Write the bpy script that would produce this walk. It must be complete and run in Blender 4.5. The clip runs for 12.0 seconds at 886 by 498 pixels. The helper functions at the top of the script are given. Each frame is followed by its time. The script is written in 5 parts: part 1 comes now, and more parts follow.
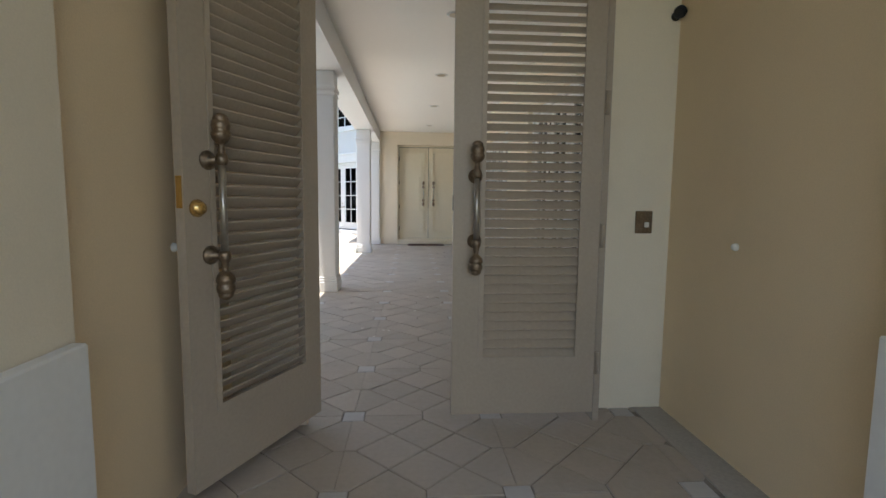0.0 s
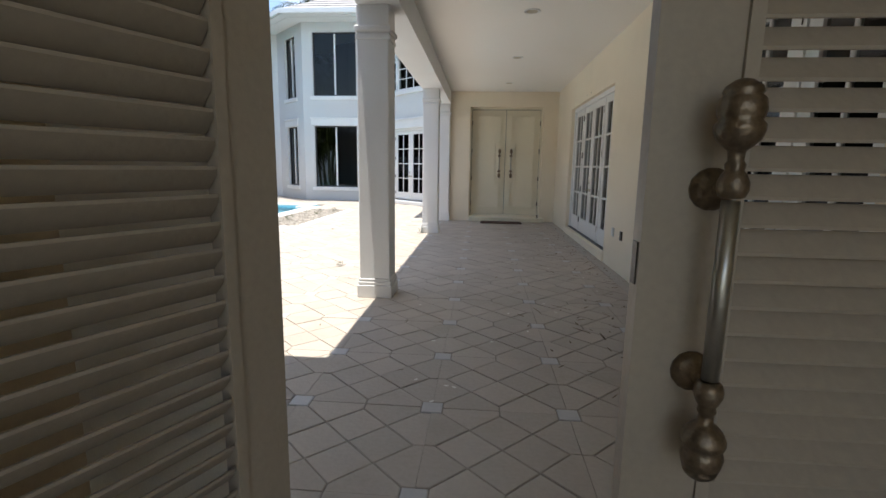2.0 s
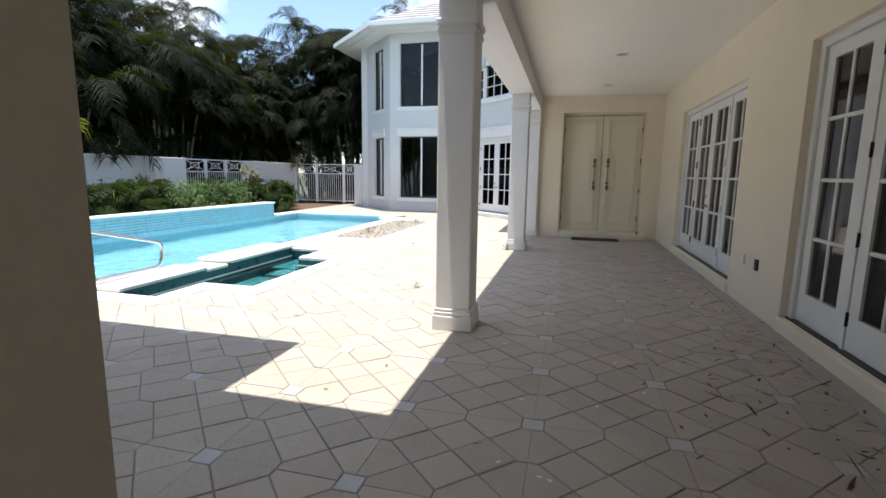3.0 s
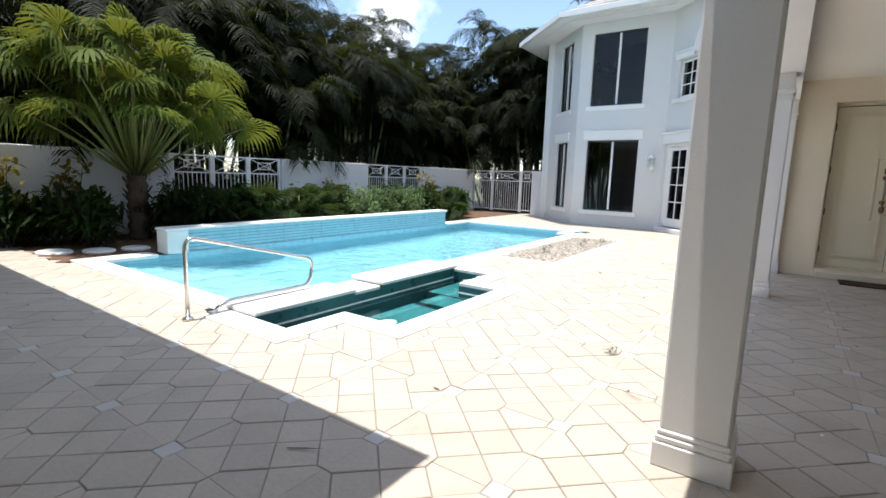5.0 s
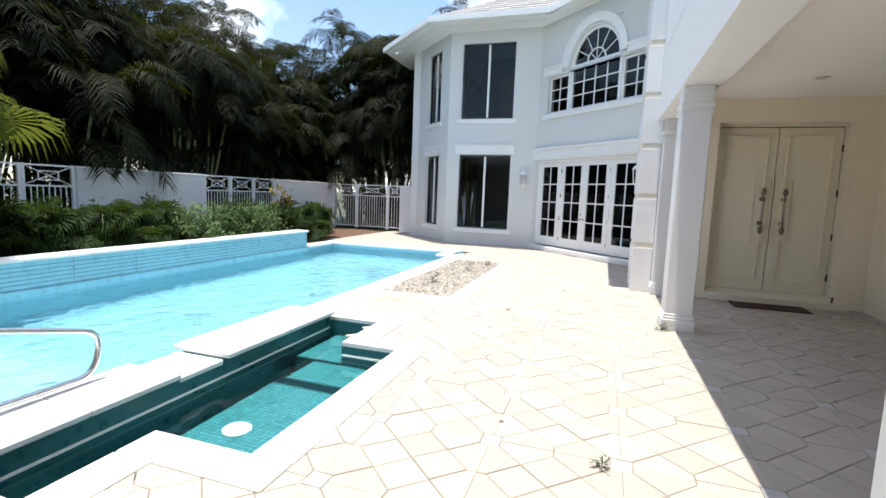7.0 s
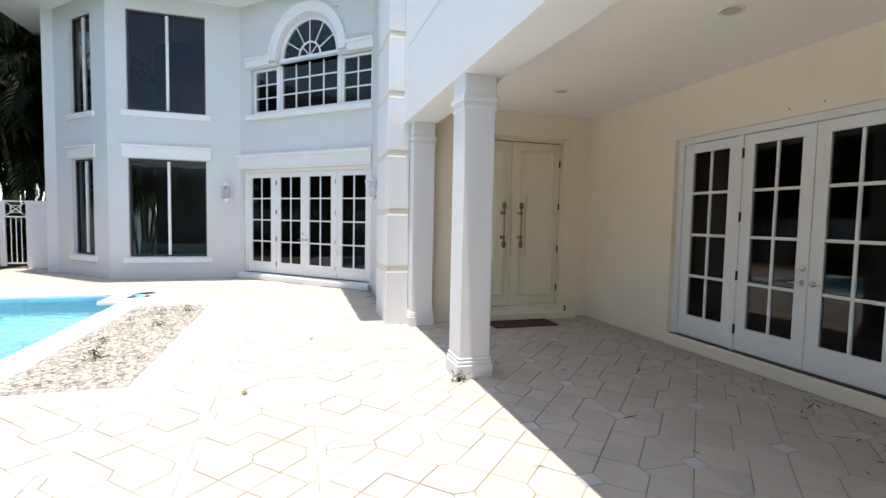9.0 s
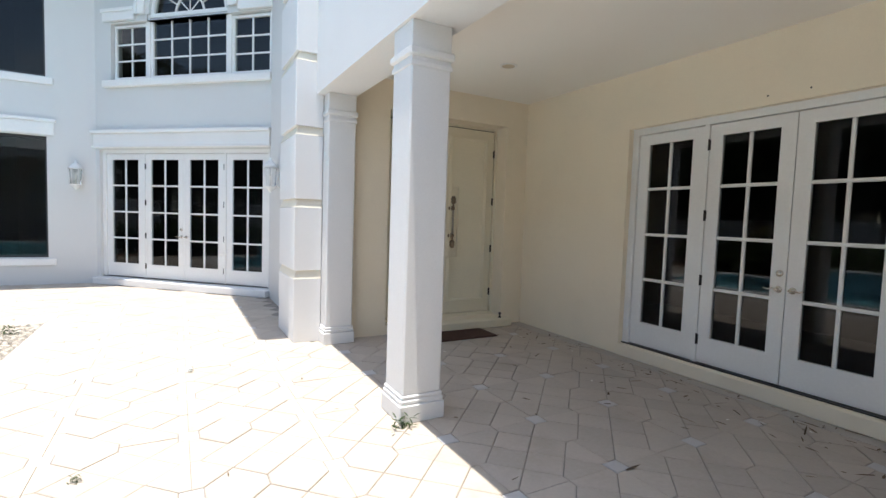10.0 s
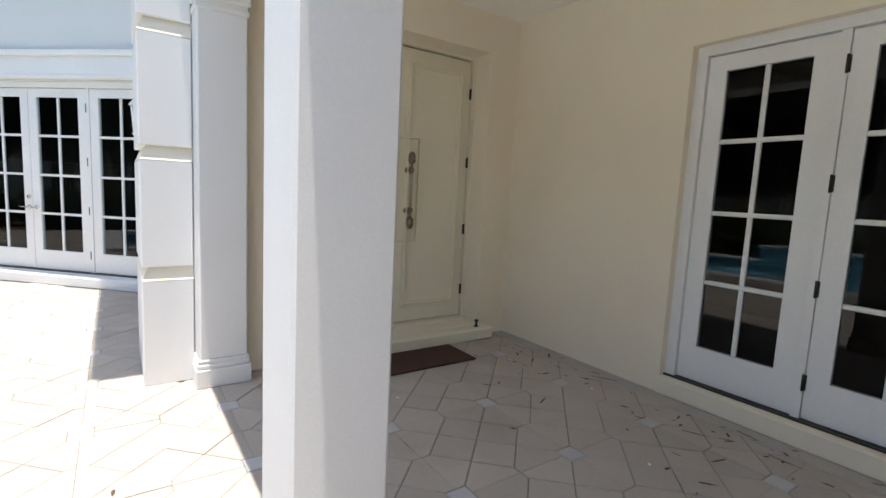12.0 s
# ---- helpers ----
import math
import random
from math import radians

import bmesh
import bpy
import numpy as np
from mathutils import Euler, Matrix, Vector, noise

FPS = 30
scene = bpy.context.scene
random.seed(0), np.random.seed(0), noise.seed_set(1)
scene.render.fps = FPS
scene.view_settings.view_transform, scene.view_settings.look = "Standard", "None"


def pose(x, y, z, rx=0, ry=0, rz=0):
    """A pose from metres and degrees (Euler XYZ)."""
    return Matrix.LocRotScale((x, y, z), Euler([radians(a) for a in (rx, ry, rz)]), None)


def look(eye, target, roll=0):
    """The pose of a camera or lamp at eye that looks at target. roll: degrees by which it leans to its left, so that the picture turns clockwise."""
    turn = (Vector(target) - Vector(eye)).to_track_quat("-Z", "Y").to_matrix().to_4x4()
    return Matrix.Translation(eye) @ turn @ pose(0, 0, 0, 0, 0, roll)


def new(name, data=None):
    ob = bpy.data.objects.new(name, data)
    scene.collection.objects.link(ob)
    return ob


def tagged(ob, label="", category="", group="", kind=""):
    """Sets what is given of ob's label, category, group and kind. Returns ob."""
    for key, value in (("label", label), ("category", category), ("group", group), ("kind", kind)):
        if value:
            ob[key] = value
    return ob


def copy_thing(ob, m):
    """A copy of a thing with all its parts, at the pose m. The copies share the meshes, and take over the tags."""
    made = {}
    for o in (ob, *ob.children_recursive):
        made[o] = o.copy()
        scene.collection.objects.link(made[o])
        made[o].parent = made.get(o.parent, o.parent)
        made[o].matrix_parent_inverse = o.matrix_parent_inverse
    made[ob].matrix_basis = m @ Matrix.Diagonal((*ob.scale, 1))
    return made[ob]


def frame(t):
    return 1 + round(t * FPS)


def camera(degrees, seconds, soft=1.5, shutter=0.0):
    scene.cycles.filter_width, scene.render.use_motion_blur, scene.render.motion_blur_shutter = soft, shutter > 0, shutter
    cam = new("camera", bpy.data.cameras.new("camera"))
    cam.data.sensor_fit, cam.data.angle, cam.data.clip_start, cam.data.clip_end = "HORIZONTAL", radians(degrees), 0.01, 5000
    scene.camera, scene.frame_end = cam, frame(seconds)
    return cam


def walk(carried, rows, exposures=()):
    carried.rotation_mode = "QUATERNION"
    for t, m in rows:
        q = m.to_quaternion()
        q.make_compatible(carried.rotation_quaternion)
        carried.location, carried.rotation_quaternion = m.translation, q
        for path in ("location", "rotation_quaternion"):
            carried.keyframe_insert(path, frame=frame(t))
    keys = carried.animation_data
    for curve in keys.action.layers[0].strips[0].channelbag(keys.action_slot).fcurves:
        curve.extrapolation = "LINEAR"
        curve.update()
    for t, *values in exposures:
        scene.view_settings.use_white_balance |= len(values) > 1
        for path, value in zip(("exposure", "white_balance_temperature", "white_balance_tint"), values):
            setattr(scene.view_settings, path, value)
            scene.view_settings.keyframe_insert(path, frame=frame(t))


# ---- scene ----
cam = camera(85.6, 12.0)
PATH = [
    (0, (0.037, -0.423, 1.221), (0.171, 1.563, 1.028), 0.6),
    (0.5, (0.034, 0.013, 1.244), (0.114, 2.003, 1.055), 0.5),
    (1, (0.033, 0.444, 1.306), (0.039, 2.430, 1.076), 0.9),
    (1.5, (0.012, 0.812, 1.365), (-0.054, 2.790, 1.075), 1.2),
    (2, (-0.032, 1.201, 1.393), (-0.186, 3.166, 1.051), 0.9),
    (2.5, (-0.066, 1.533, 1.436), (-0.385, 3.478, 1.099), 1.1),
    (3, (-0.155, 1.928, 1.422), (-0.651, 3.841, 1.115), 0.8),
    (3.5, (-0.248, 2.330, 1.425), (-0.946, 4.182, 1.135), 0.7),
    (5.3, (-1.054, 3.676, 1.502), (-2.210, 5.280, 1.203), 1.8),
    (5.5, (-1.167, 3.818, 1.511), (-2.315, 5.428, 1.211), 2),
    (6, (-1.477, 4.149, 1.505), (-2.536, 5.822, 1.221), 2),
    (6.5, (-1.776, 4.454, 1.518), (-2.656, 6.232, 1.261), 2),
    (7, (-2.072, 4.797, 1.545), (-2.691, 6.685, 1.320), 2.2),
    (7.5, (-2.324, 5.236, 1.544), (-2.636, 7.203, 1.362), 1.8),
    (9.5, (-2.796, 7.407, 1.546), (-1.992, 9.235, 1.443), 1.3),
    (10, (-2.706, 7.999, 1.519), (-1.735, 9.743, 1.394), 1.9),
    (10.5, (-2.518, 8.524, 1.468), (-1.437, 10.201, 1.329), 2.3),
    (11, (-2.260, 9.011, 1.487), (-1.119, 10.643, 1.300), 2.5),
    (11.5, (-1.976, 9.453, 1.488), (-0.819, 11.070, 1.274), 2.5),
    (12, (-1.658, 9.840, 1.469), (-0.532, 11.476, 1.238), 2.8),
]
walk(cam, [(t, look(eye, target, roll)) for t, eye, target, roll in PATH],
     exposures=[(0, 1.5), (0.5, 1.25), (1, 1.1), (2, 0.98), (2.6, 0.96), (3.5, 0.98), (5.5, 0.92), (7.5, 0.96), (9.5, 1.08), (12, 1.16)])

# ---- world, sun, exposure ----
TO_SUN = Vector((-0.055, -0.06, 0.996)).normalized()
world = bpy.data.worlds.new("sky")
scene.world = world
world.use_nodes = True
wn = world.node_tree.nodes
sky = wn.new("ShaderNodeTexSky")
sky.sky_type = "NISHITA"
sky.sun_disc = False
sky.sun_elevation = math.asin(TO_SUN.z)
sky.sun_rotation = math.atan2(TO_SUN.x, TO_SUN.y)
sky.dust_density = 0.6
tex = wn.new("ShaderNodeTexCoord")
puff = wn.new("ShaderNodeTexNoise")
puff.inputs["Scale"].default_value = 4.0
puff.inputs["Detail"].default_value = 6.0
ramp = wn.new("ShaderNodeValToRGB")
ramp.color_ramp.elements[0].position, ramp.color_ramp.elements[1].position = 0.5, 0.68
cloud = wn.new("ShaderNodeMix")
cloud.data_type = "RGBA"
cloud.inputs["B"].default_value = (9.0, 9.0, 9.2, 1)
wl = world.node_tree.links
wl.new(tex.outputs["Generated"], puff.inputs["Vector"])
wl.new(puff.outputs["Fac"], ramp.inputs["Fac"])
wl.new(ramp.outputs["Color"], cloud.inputs["Factor"])
wl.new(sky.outputs["Color"], cloud.inputs["A"])
wl.new(cloud.outputs["Result"], wn["Background"].inputs["Color"])
wn["Background"].inputs["Strength"].default_value = 0.14
sun_data = bpy.data.lights.new("sun", "SUN")
sun_data.energy, sun_data.angle, sun_data.color = 3.7, radians(0.5), (1.0, 0.95, 0.89)
sun = new("sun", sun_data)
sun.matrix_world = look(TO_SUN * 40, (0, 0, 0))


# ---- materials ----
def material(name, colour, rough=0.6, metal=0.0, vary=0.12, scale=3.0, fine=60.0, bump=0.15, stain=0.0, stain_colour=(0.2, 0.17, 0.12), piece="", spec=0.5):
    """A surface with broad variation, fine grain, relief, stains, and a tint for each piece."""
    m = bpy.data.materials.new(name)
    m.use_nodes = True
    n, l = m.node_tree.nodes, m.node_tree.links
    b = n["Principled BSDF"]
    b.inputs["Metallic"].default_value = metal
    b.inputs["Specular IOR Level"].default_value = spec
    co = n.new("ShaderNodeTexCoord")
    big = n.new("ShaderNodeTexNoise")
    big.inputs["Scale"].default_value, big.inputs["Detail"].default_value = scale, 5
    small = n.new("ShaderNodeTexNoise")
    small.inputs["Scale"].default_value, small.inputs["Detail"].default_value = fine, 4
    where = n.new("ShaderNodeNewGeometry").outputs["Position"] if piece else co.outputs["Object"]
    for t in (big, small):
        l.new(where, t.inputs["Vector"])
    add = n.new("ShaderNodeMath")
    add.operation = "ADD"
    l.new(big.outputs["Fac"], add.inputs[0])
    l.new(small.outputs["Fac"], add.inputs[1])
    value = add.outputs[0]
    lo, hi = 0.6, 1.4
    if piece:
        rnd = n.new("ShaderNodeObjectInfo").outputs["Random"] if piece == "object" else n.new("ShaderNodeNewGeometry").outputs["Random Per Island"]
        add2 = n.new("ShaderNodeMath")
        add2.operation = "MULTIPLY_ADD"
        add2.inputs[1].default_value = 0.7
        l.new(rnd, add2.inputs[0])
        l.new(value, add2.inputs[2])
        value = add2.outputs[0]
        hi = 1.9
    span = n.new("ShaderNodeMapRange")
    span.inputs["From Min"].default_value, span.inputs["From Max"].default_value = lo, hi
    span.inputs["To Min"].default_value, span.inputs["To Max"].default_value = 1 - vary, 1 + vary
    l.new(value, span.inputs["Value"])
    tint = n.new("ShaderNodeVectorMath")
    tint.operation = "SCALE"
    tint.inputs[0].default_value = colour[:3]
    l.new(span.outputs["Result"], tint.inputs["Scale"])
    out = tint.outputs["Vector"]
    if stain > 0:
        blot = n.new("ShaderNodeTexNoise")
        blot.inputs["Scale"].default_value, blot.inputs["Detail"].default_value, blot.inputs["Roughness"].default_value = 1.3, 8, 0.7
        l.new(where, blot.inputs["Vector"])
        cut = n.new("ShaderNodeMapRange")
        cut.inputs["From Min"].default_value, cut.inputs["From Max"].default_value = 0.52, 0.75
        cut.inputs["To Max"].default_value = stain
        l.new(blot.outputs["Fac"], cut.inputs["Value"])
        mix = n.new("ShaderNodeMix")
        mix.data_type = "RGBA"
        mix.inputs["B"].default_value = (*stain_colour, 1)
        l.new(cut.outputs["Result"], mix.inputs["Factor"])
        l.new(out, mix.inputs["A"])
        out = mix.outputs["Result"]
    l.new(out, b.inputs["Base Color"])
    gloss = n.new("ShaderNodeMapRange")
    gloss.inputs["To Min"].default_value, gloss.inputs["To Max"].default_value = max(0.02, rough - 0.1), min(1, rough + 0.1)
    l.new(big.outputs["Fac"], gloss.inputs["Value"])
    l.new(gloss.outputs["Result"], b.inputs["Roughness"])
    if bump:
        bp = n.new("ShaderNodeBump")
        bp.inputs["Strength"].default_value, bp.inputs["Distance"].default_value = bump, 0.01
        l.new(small.outputs["Fac"], bp.inputs["Height"])
        l.new(bp.outputs["Normal"], b.inputs["Normal"])
    return m


def leaf_material(name, colour, tips):
    m = material(name, colour, 0.62, vary=0.6, scale=1.2, fine=9, bump=0, piece="island", spec=0.12)
    n, l = m.node_tree.nodes, m.node_tree.links
    b = n["Principled BSDF"]
    soft = n.new("ShaderNodeBsdfTranslucent")
    soft.inputs["Color"].default_value = (*tips, 1)
    mix = n.new("ShaderNodeMixShader")
    mix.inputs["Fac"].default_value = 0.28
    l.new(b.outputs[0], mix.inputs[1])
    l.new(soft.outputs[0], mix.inputs[2])
    l.new(mix.outputs[0], n["Material Output"].inputs["Surface"])
    return m


def clear(name, tint, ior, ripple=0.0, ripple_scale=3.0, bends=False):
    """Glass or water: clear with its tint, and a reflection that grows at a slant."""
    m = bpy.data.materials.new(name)
    m.use_nodes = True
    n, l = m.node_tree.nodes, m.node_tree.links
    n.remove(n["Principled BSDF"])
    seen = n.new("ShaderNodeBsdfRefraction" if bends else "ShaderNodeBsdfTransparent")
    if bends:
        seen.inputs["IOR"].default_value, seen.inputs["Roughness"].default_value = ior, 0.0
    seen.inputs["Color"].default_value = (*tint, 1)
    shine = n.new("ShaderNodeBsdfGlossy")
    shine.inputs["Roughness"].default_value = 0.01
    fres = n.new("ShaderNodeFresnel")
    fres.inputs["IOR"].default_value = ior
    mix = n.new("ShaderNodeMixShader")
    l.new(fres.outputs[0], mix.inputs["Fac"])
    l.new(seen.outputs[0], mix.inputs[1])
    l.new(shine.outputs[0], mix.inputs[2])
    l.new(mix.outputs[0], n["Material Output"].inputs["Surface"])
    if ripple:
        co = n.new("ShaderNodeTexCoord")
        wave = n.new("ShaderNodeTexNoise")
        wave.inputs["Scale"].default_value, wave.inputs["Detail"].default_value = ripple_scale, 3
        bp = n.new("ShaderNodeBump")
        bp.inputs["Strength"].default_value, bp.inputs["Distance"].default_value = ripple, 0.09
        l.new(co.outputs["Object"], wave.inputs["Vector"])
        l.new(wave.outputs["Fac"], bp.inputs["Height"])
        l.new(bp.outputs[0], shine.inputs["Normal"])
        l.new(bp.outputs[0], fres.inputs["Normal"])
        if bends:
            l.new(bp.outputs[0], seen.inputs["Normal"])
    return m


CREAM = material("cream_stucco", (0.85, 0.76, 0.60), 0.85, vary=0.05, scale=0.8, fine=180, bump=0.12, stain=0.06)
TAN = material("tan_stucco", (0.85, 0.685, 0.465), 0.85, vary=0.06, scale=0.8, fine=160, bump=0.12, stain=0.08)
WHITE = material("white_stucco", (0.77, 0.77, 0.76), 0.85, vary=0.04, scale=0.7, fine=120, bump=0.09, stain=0.05, stain_colour=(0.45, 0.42, 0.36))
SOFFIT = material("ceiling_paint", (0.89, 0.86, 0.80), 0.8, vary=0.03, scale=0.6, fine=150, bump=0.1)
# White stucco again, toned down for the shade on the house walls.
HOUSE = material("house_stucco_shade", (0.665, 0.67, 0.655), 0.85, vary=0.04, scale=0.7, fine=120, bump=0.09, stain=0.05, stain_colour=(0.45, 0.42, 0.36))
TRIM = material("white_gloss_paint", (0.82, 0.82, 0.80), 0.4, vary=0.04, scale=2, fine=40, bump=0.05)
LEDGE = material("cream_ledge_paint", (0.80, 0.74, 0.58), 0.8, vary=0.06, fine=120, bump=0.2)
PIER_LEDGE = material("pale_ledge_paint", (0.80, 0.755, 0.63), 0.8, vary=0.06, fine=120, bump=0.2)
DOOR = material("cream_door_paint", (0.80, 0.74, 0.58), 0.42, vary=0.04, scale=2, fine=50, bump=0.06)
GATE = material("taupe_gate_paint", (0.41, 0.345, 0.27), 0.45, vary=0.08, scale=2.5, fine=55, bump=0.12, stain=0.1)
BRONZE = material("aged_bronze", (0.22, 0.17, 0.12), 0.4, metal=0.85, vary=0.45, scale=18, fine=90, bump=0.2)
BRASS = material("polished_brass", (0.72, 0.50, 0.20), 0.22, metal=1, vary=0.1)
PEWTER = material("worn_pewter", (0.42, 0.40, 0.36), 0.3, metal=0.9, vary=0.15)
NICKEL = material("satin_nickel", (0.62, 0.58, 0.52), 0.25, metal=1, vary=0.06)
STEEL = material("stainless_steel", (0.66, 0.66, 0.65), 0.16, metal=1, vary=0.06)
DARK = material("dark_metal", (0.04, 0.035, 0.03), 0.4, metal=0.5, vary=0.2)
BLACK = material("black_void", (0.012, 0.012, 0.014), 0.7, vary=0.2, bump=0)
# Near-black: the lack of light indoors is put into this colour.
ROOM = material("room_shade_colour", (0.03, 0.029, 0.028), 0.8, vary=0.15, bump=0)
BRONZE_FRAME = material("dark_window_frame", (0.03, 0.03, 0.032), 0.4, vary=0.2)
STONE = material("limestone_paver", (0.45, 0.397, 0.336), 0.72, vary=0.12, scale=2.2, fine=35, bump=0.3, stain=0.6, stain_colour=(0.34, 0.285, 0.22), piece="object")
STONE_FAR = material("limestone_paver_far", (0.45, 0.397, 0.336), 0.72, vary=0.12, scale=2.2, fine=35, bump=0.3, stain=0.6, stain_colour=(0.34, 0.285, 0.22), piece="island")
INSET = material("grey_marble_inset", (0.49, 0.48, 0.47), 0.5, vary=0.1, scale=5, fine=30, bump=0.1, piece="object")
MORTAR = material("mortar", (0.26, 0.235, 0.205), 0.95, vary=0.35, scale=5, fine=60, bump=0.4)
BORDER = material("grey_mortar_border", (0.44, 0.41, 0.365), 0.85, vary=0.15, scale=3, fine=60, bump=0.3)
COPING = material("white_coping_stone", (0.80, 0.79, 0.77), 0.6, vary=0.05, scale=3, fine=50, bump=0.15, piece="object")
# Broad mottling stands in for the ripple light on the pool floor.
PLASTER = material("pool_plaster_ripple_light", (0.225, 0.45, 0.53), 0.7, vary=0.24, scale=3.5, fine=9, bump=0.1)
STEP_PLASTER = material("pale_pool_step", (0.29, 0.50, 0.56), 0.7, vary=0.06)
POOL_TILE = material("pool_tile", (0.30, 0.58, 0.66), 0.3, vary=0.15, scale=9, fine=40, bump=0.1)
POOL_LINE = material("dark_pool_tile_line", (0.12, 0.24, 0.32), 0.3, vary=0.15)
SPA_TILE = material("teal_spa_tile", (0.02, 0.115, 0.13), 0.3, vary=0.25, scale=9, fine=40, bump=0.1, piece="island")
SPA_GROUT = material("teal_grout", (0.015, 0.09, 0.10), 0.7, vary=0.2)
GRAVEL = material("river_pebble", (0.42, 0.38, 0.32), 0.7, vary=0.6, scale=9, fine=50, bump=0.2, piece="island")
MULCH = material("brown_mulch", (0.13, 0.075, 0.045), 0.95, vary=0.55, scale=7, fine=45, bump=1.0)
SOIL = material("lawn_soil", (0.09, 0.10, 0.045), 0.95, vary=0.4, scale=1.5, fine=25, bump=0.6)
TILE_ROOF = material("grey_roof_tile", (0.42, 0.40, 0.38), 0.8, vary=0.2, scale=3, fine=40, bump=0.3, piece="island")
BARK = material("palm_bark", (0.08, 0.058, 0.04), 0.95, vary=0.4, scale=6, fine=30, bump=0.8)
CANE = material("palm_cane", (0.24, 0.26, 0.12), 0.6, vary=0.3, scale=4, fine=20, bump=0.2)
MAT = material("brown_coir", (0.075, 0.035, 0.022), 0.98, vary=0.3, scale=8, fine=220, bump=0.9)
DEBRIS = material("dry_leaf_litter", (0.10, 0.065, 0.035), 0.9, vary=0.6, piece="island")
PALE = material("pale_litter", (0.75, 0.73, 0.68), 0.8, vary=0.1)
RUBBER = material("white_rubber", (0.80, 0.78, 0.72), 0.6, vary=0.05)
LAMP_CAN = material("recessed_can", (0.55, 0.48, 0.36), 0.4, vary=0.1)
# Almost black: the shade inside the palm hedge is put into the leaf colour.
FROND = leaf_material("areca_leaf_shade", (0.0055, 0.010, 0.0016), (0.045, 0.058, 0.006))
FAN = leaf_material("fan_leaf", (0.06, 0.085, 0.014), (0.24, 0.26, 0.035))
PALMETTO = leaf_material("palmetto_leaf", (0.018, 0.036, 0.008), (0.09, 0.13, 0.02))
SHRUB = leaf_material("shrub_leaf", (0.018, 0.04, 0.010), (0.08, 0.13, 0.02))
PALE_SHRUB = leaf_material("pale_shrub_leaf", (0.11, 0.18, 0.075), (0.2, 0.28, 0.08))
CROTON = leaf_material("croton_leaf", (0.16, 0.13, 0.03), (0.40, 0.32, 0.06))
PETIOLE = material("green_petiole", (0.17, 0.19, 0.05), 0.5, vary=0.2)
RUST = leaf_material("rusty_leaf", (0.30, 0.12, 0.03), (0.4, 0.16, 0.03))
GLASS = clear("window_glass", (0.42, 0.45, 0.47), 1.45)
WATER = clear("pool_water", (0.76, 0.93, 0.97), 1.33, 1.0, 4.0, True)
CLEAR_GLASS = clear("lantern_glass", (0.95, 0.96, 0.96), 1.08)


# ---- builders ----
def bm_new():
    return bmesh.new()


def box(bm, x0, y0, z0, x1, y1, z1):
    a, b, c = sorted((x0, x1)), sorted((y0, y1)), sorted((z0, z1))
    v = [bm.verts.new((a[i & 1], b[i >> 1 & 1], c[i >> 2])) for i in range(8)]
    for f in ((0, 2, 3, 1), (4, 5, 7, 6), (0, 1, 5, 4), (2, 6, 7, 3), (0, 4, 6, 2), (1, 3, 7, 5)):
        bm.faces.new([v[i] for i in f])
    return v


def sheet(bm, x0, x1, y, z0, z1):
    """A pane of glass in the xz plane, facing -y."""
    bm.faces.new([bm.verts.new(p) for p in ((x0, y, z0), (x1, y, z0), (x1, y, z1), (x0, y, z1))])


def soft_box(bm, x0, y0, z0, x1, y1, z1, r=0.004):
    """A box with bevelled edges."""
    v = box(bm, x0, y0, z0, x1, y1, z1)
    edges = list({e for w in v for e in w.link_edges})
    bmesh.ops.bevel(bm, geom=edges, offset=r, segments=1, affect="EDGES")


def prism(bm, pts, z0, z1):
    """An upright solid over the outline pts (anticlockwise)."""
    lo = [bm.verts.new((x, y, z0)) for x, y in pts]
    hi = [bm.verts.new((x, y, z1)) for x, y in pts]
    bm.faces.new(hi)
    bm.faces.new(lo[::-1])
    for i in range(len(pts)):
        j = (i + 1) % len(pts)
        bm.faces.new((lo[i], lo[j], hi[j], hi[i]))


def lathe(bm, profile, m=None, n=14):
    """A turned shape about z from (radius, height) pairs."""
    m = m or Matrix()
    rings = []
    for r, z in profile:
        rings.append([bm.verts.new(m @ Vector((max(r, 0.0005) * math.cos(2 * math.pi * i / n), max(r, 0.0005) * math.sin(2 * math.pi * i / n), z))) for i in range(n)])
    for a, b in zip(rings, rings[1:]):
        for i in range(n):
            bm.faces.new((a[i], a[(i + 1) % n], b[(i + 1) % n], b[i])).smooth = True
    bm.faces.new(rings[0][::-1])
    bm.faces.new(rings[-1])


def tube(bm, path, r, n=10, taper=None):
    """A round bar along a path of points."""
    pts = [Vector(p) for p in path]
    rings = []
    for i, p in enumerate(pts):
        d = (pts[min(i + 1, len(pts) - 1)] - pts[max(i - 1, 0)]).normalized()
        side = d.cross(Vector((0.31, 0.17, 0.93))).normalized()
        up = side.cross(d)
        q = r if taper is None else r + (taper - r) * i / (len(pts) - 1)
        rings.append([bm.verts.new(p + q * (math.cos(2 * math.pi * k / n) * side + math.sin(2 * math.pi * k / n) * up)) for k in range(n)])
    for a, b in zip(rings, rings[1:]):
        for k in range(n):
            bm.faces.new((a[k], a[(k + 1) % n], b[(k + 1) % n], b[k])).smooth = True
    bm.faces.new(rings[0][::-1])
    bm.faces.new(rings[-1])


def ring(bm, x0, z0, x1, z1, w, y0, y1):
    """A rectangular frame in the xz plane, bars of width w, from y0 to y1."""
    box(bm, x0, y0, z0, x0 + w, y1, z1)
    box(bm, x1 - w, y0, z0, x1, y1, z1)
    box(bm, x0 + w, y0, z0, x1 - w, y1, z0 + w)
    box(bm, x0 + w, y0, z1 - w, x1 - w, y1, z1)


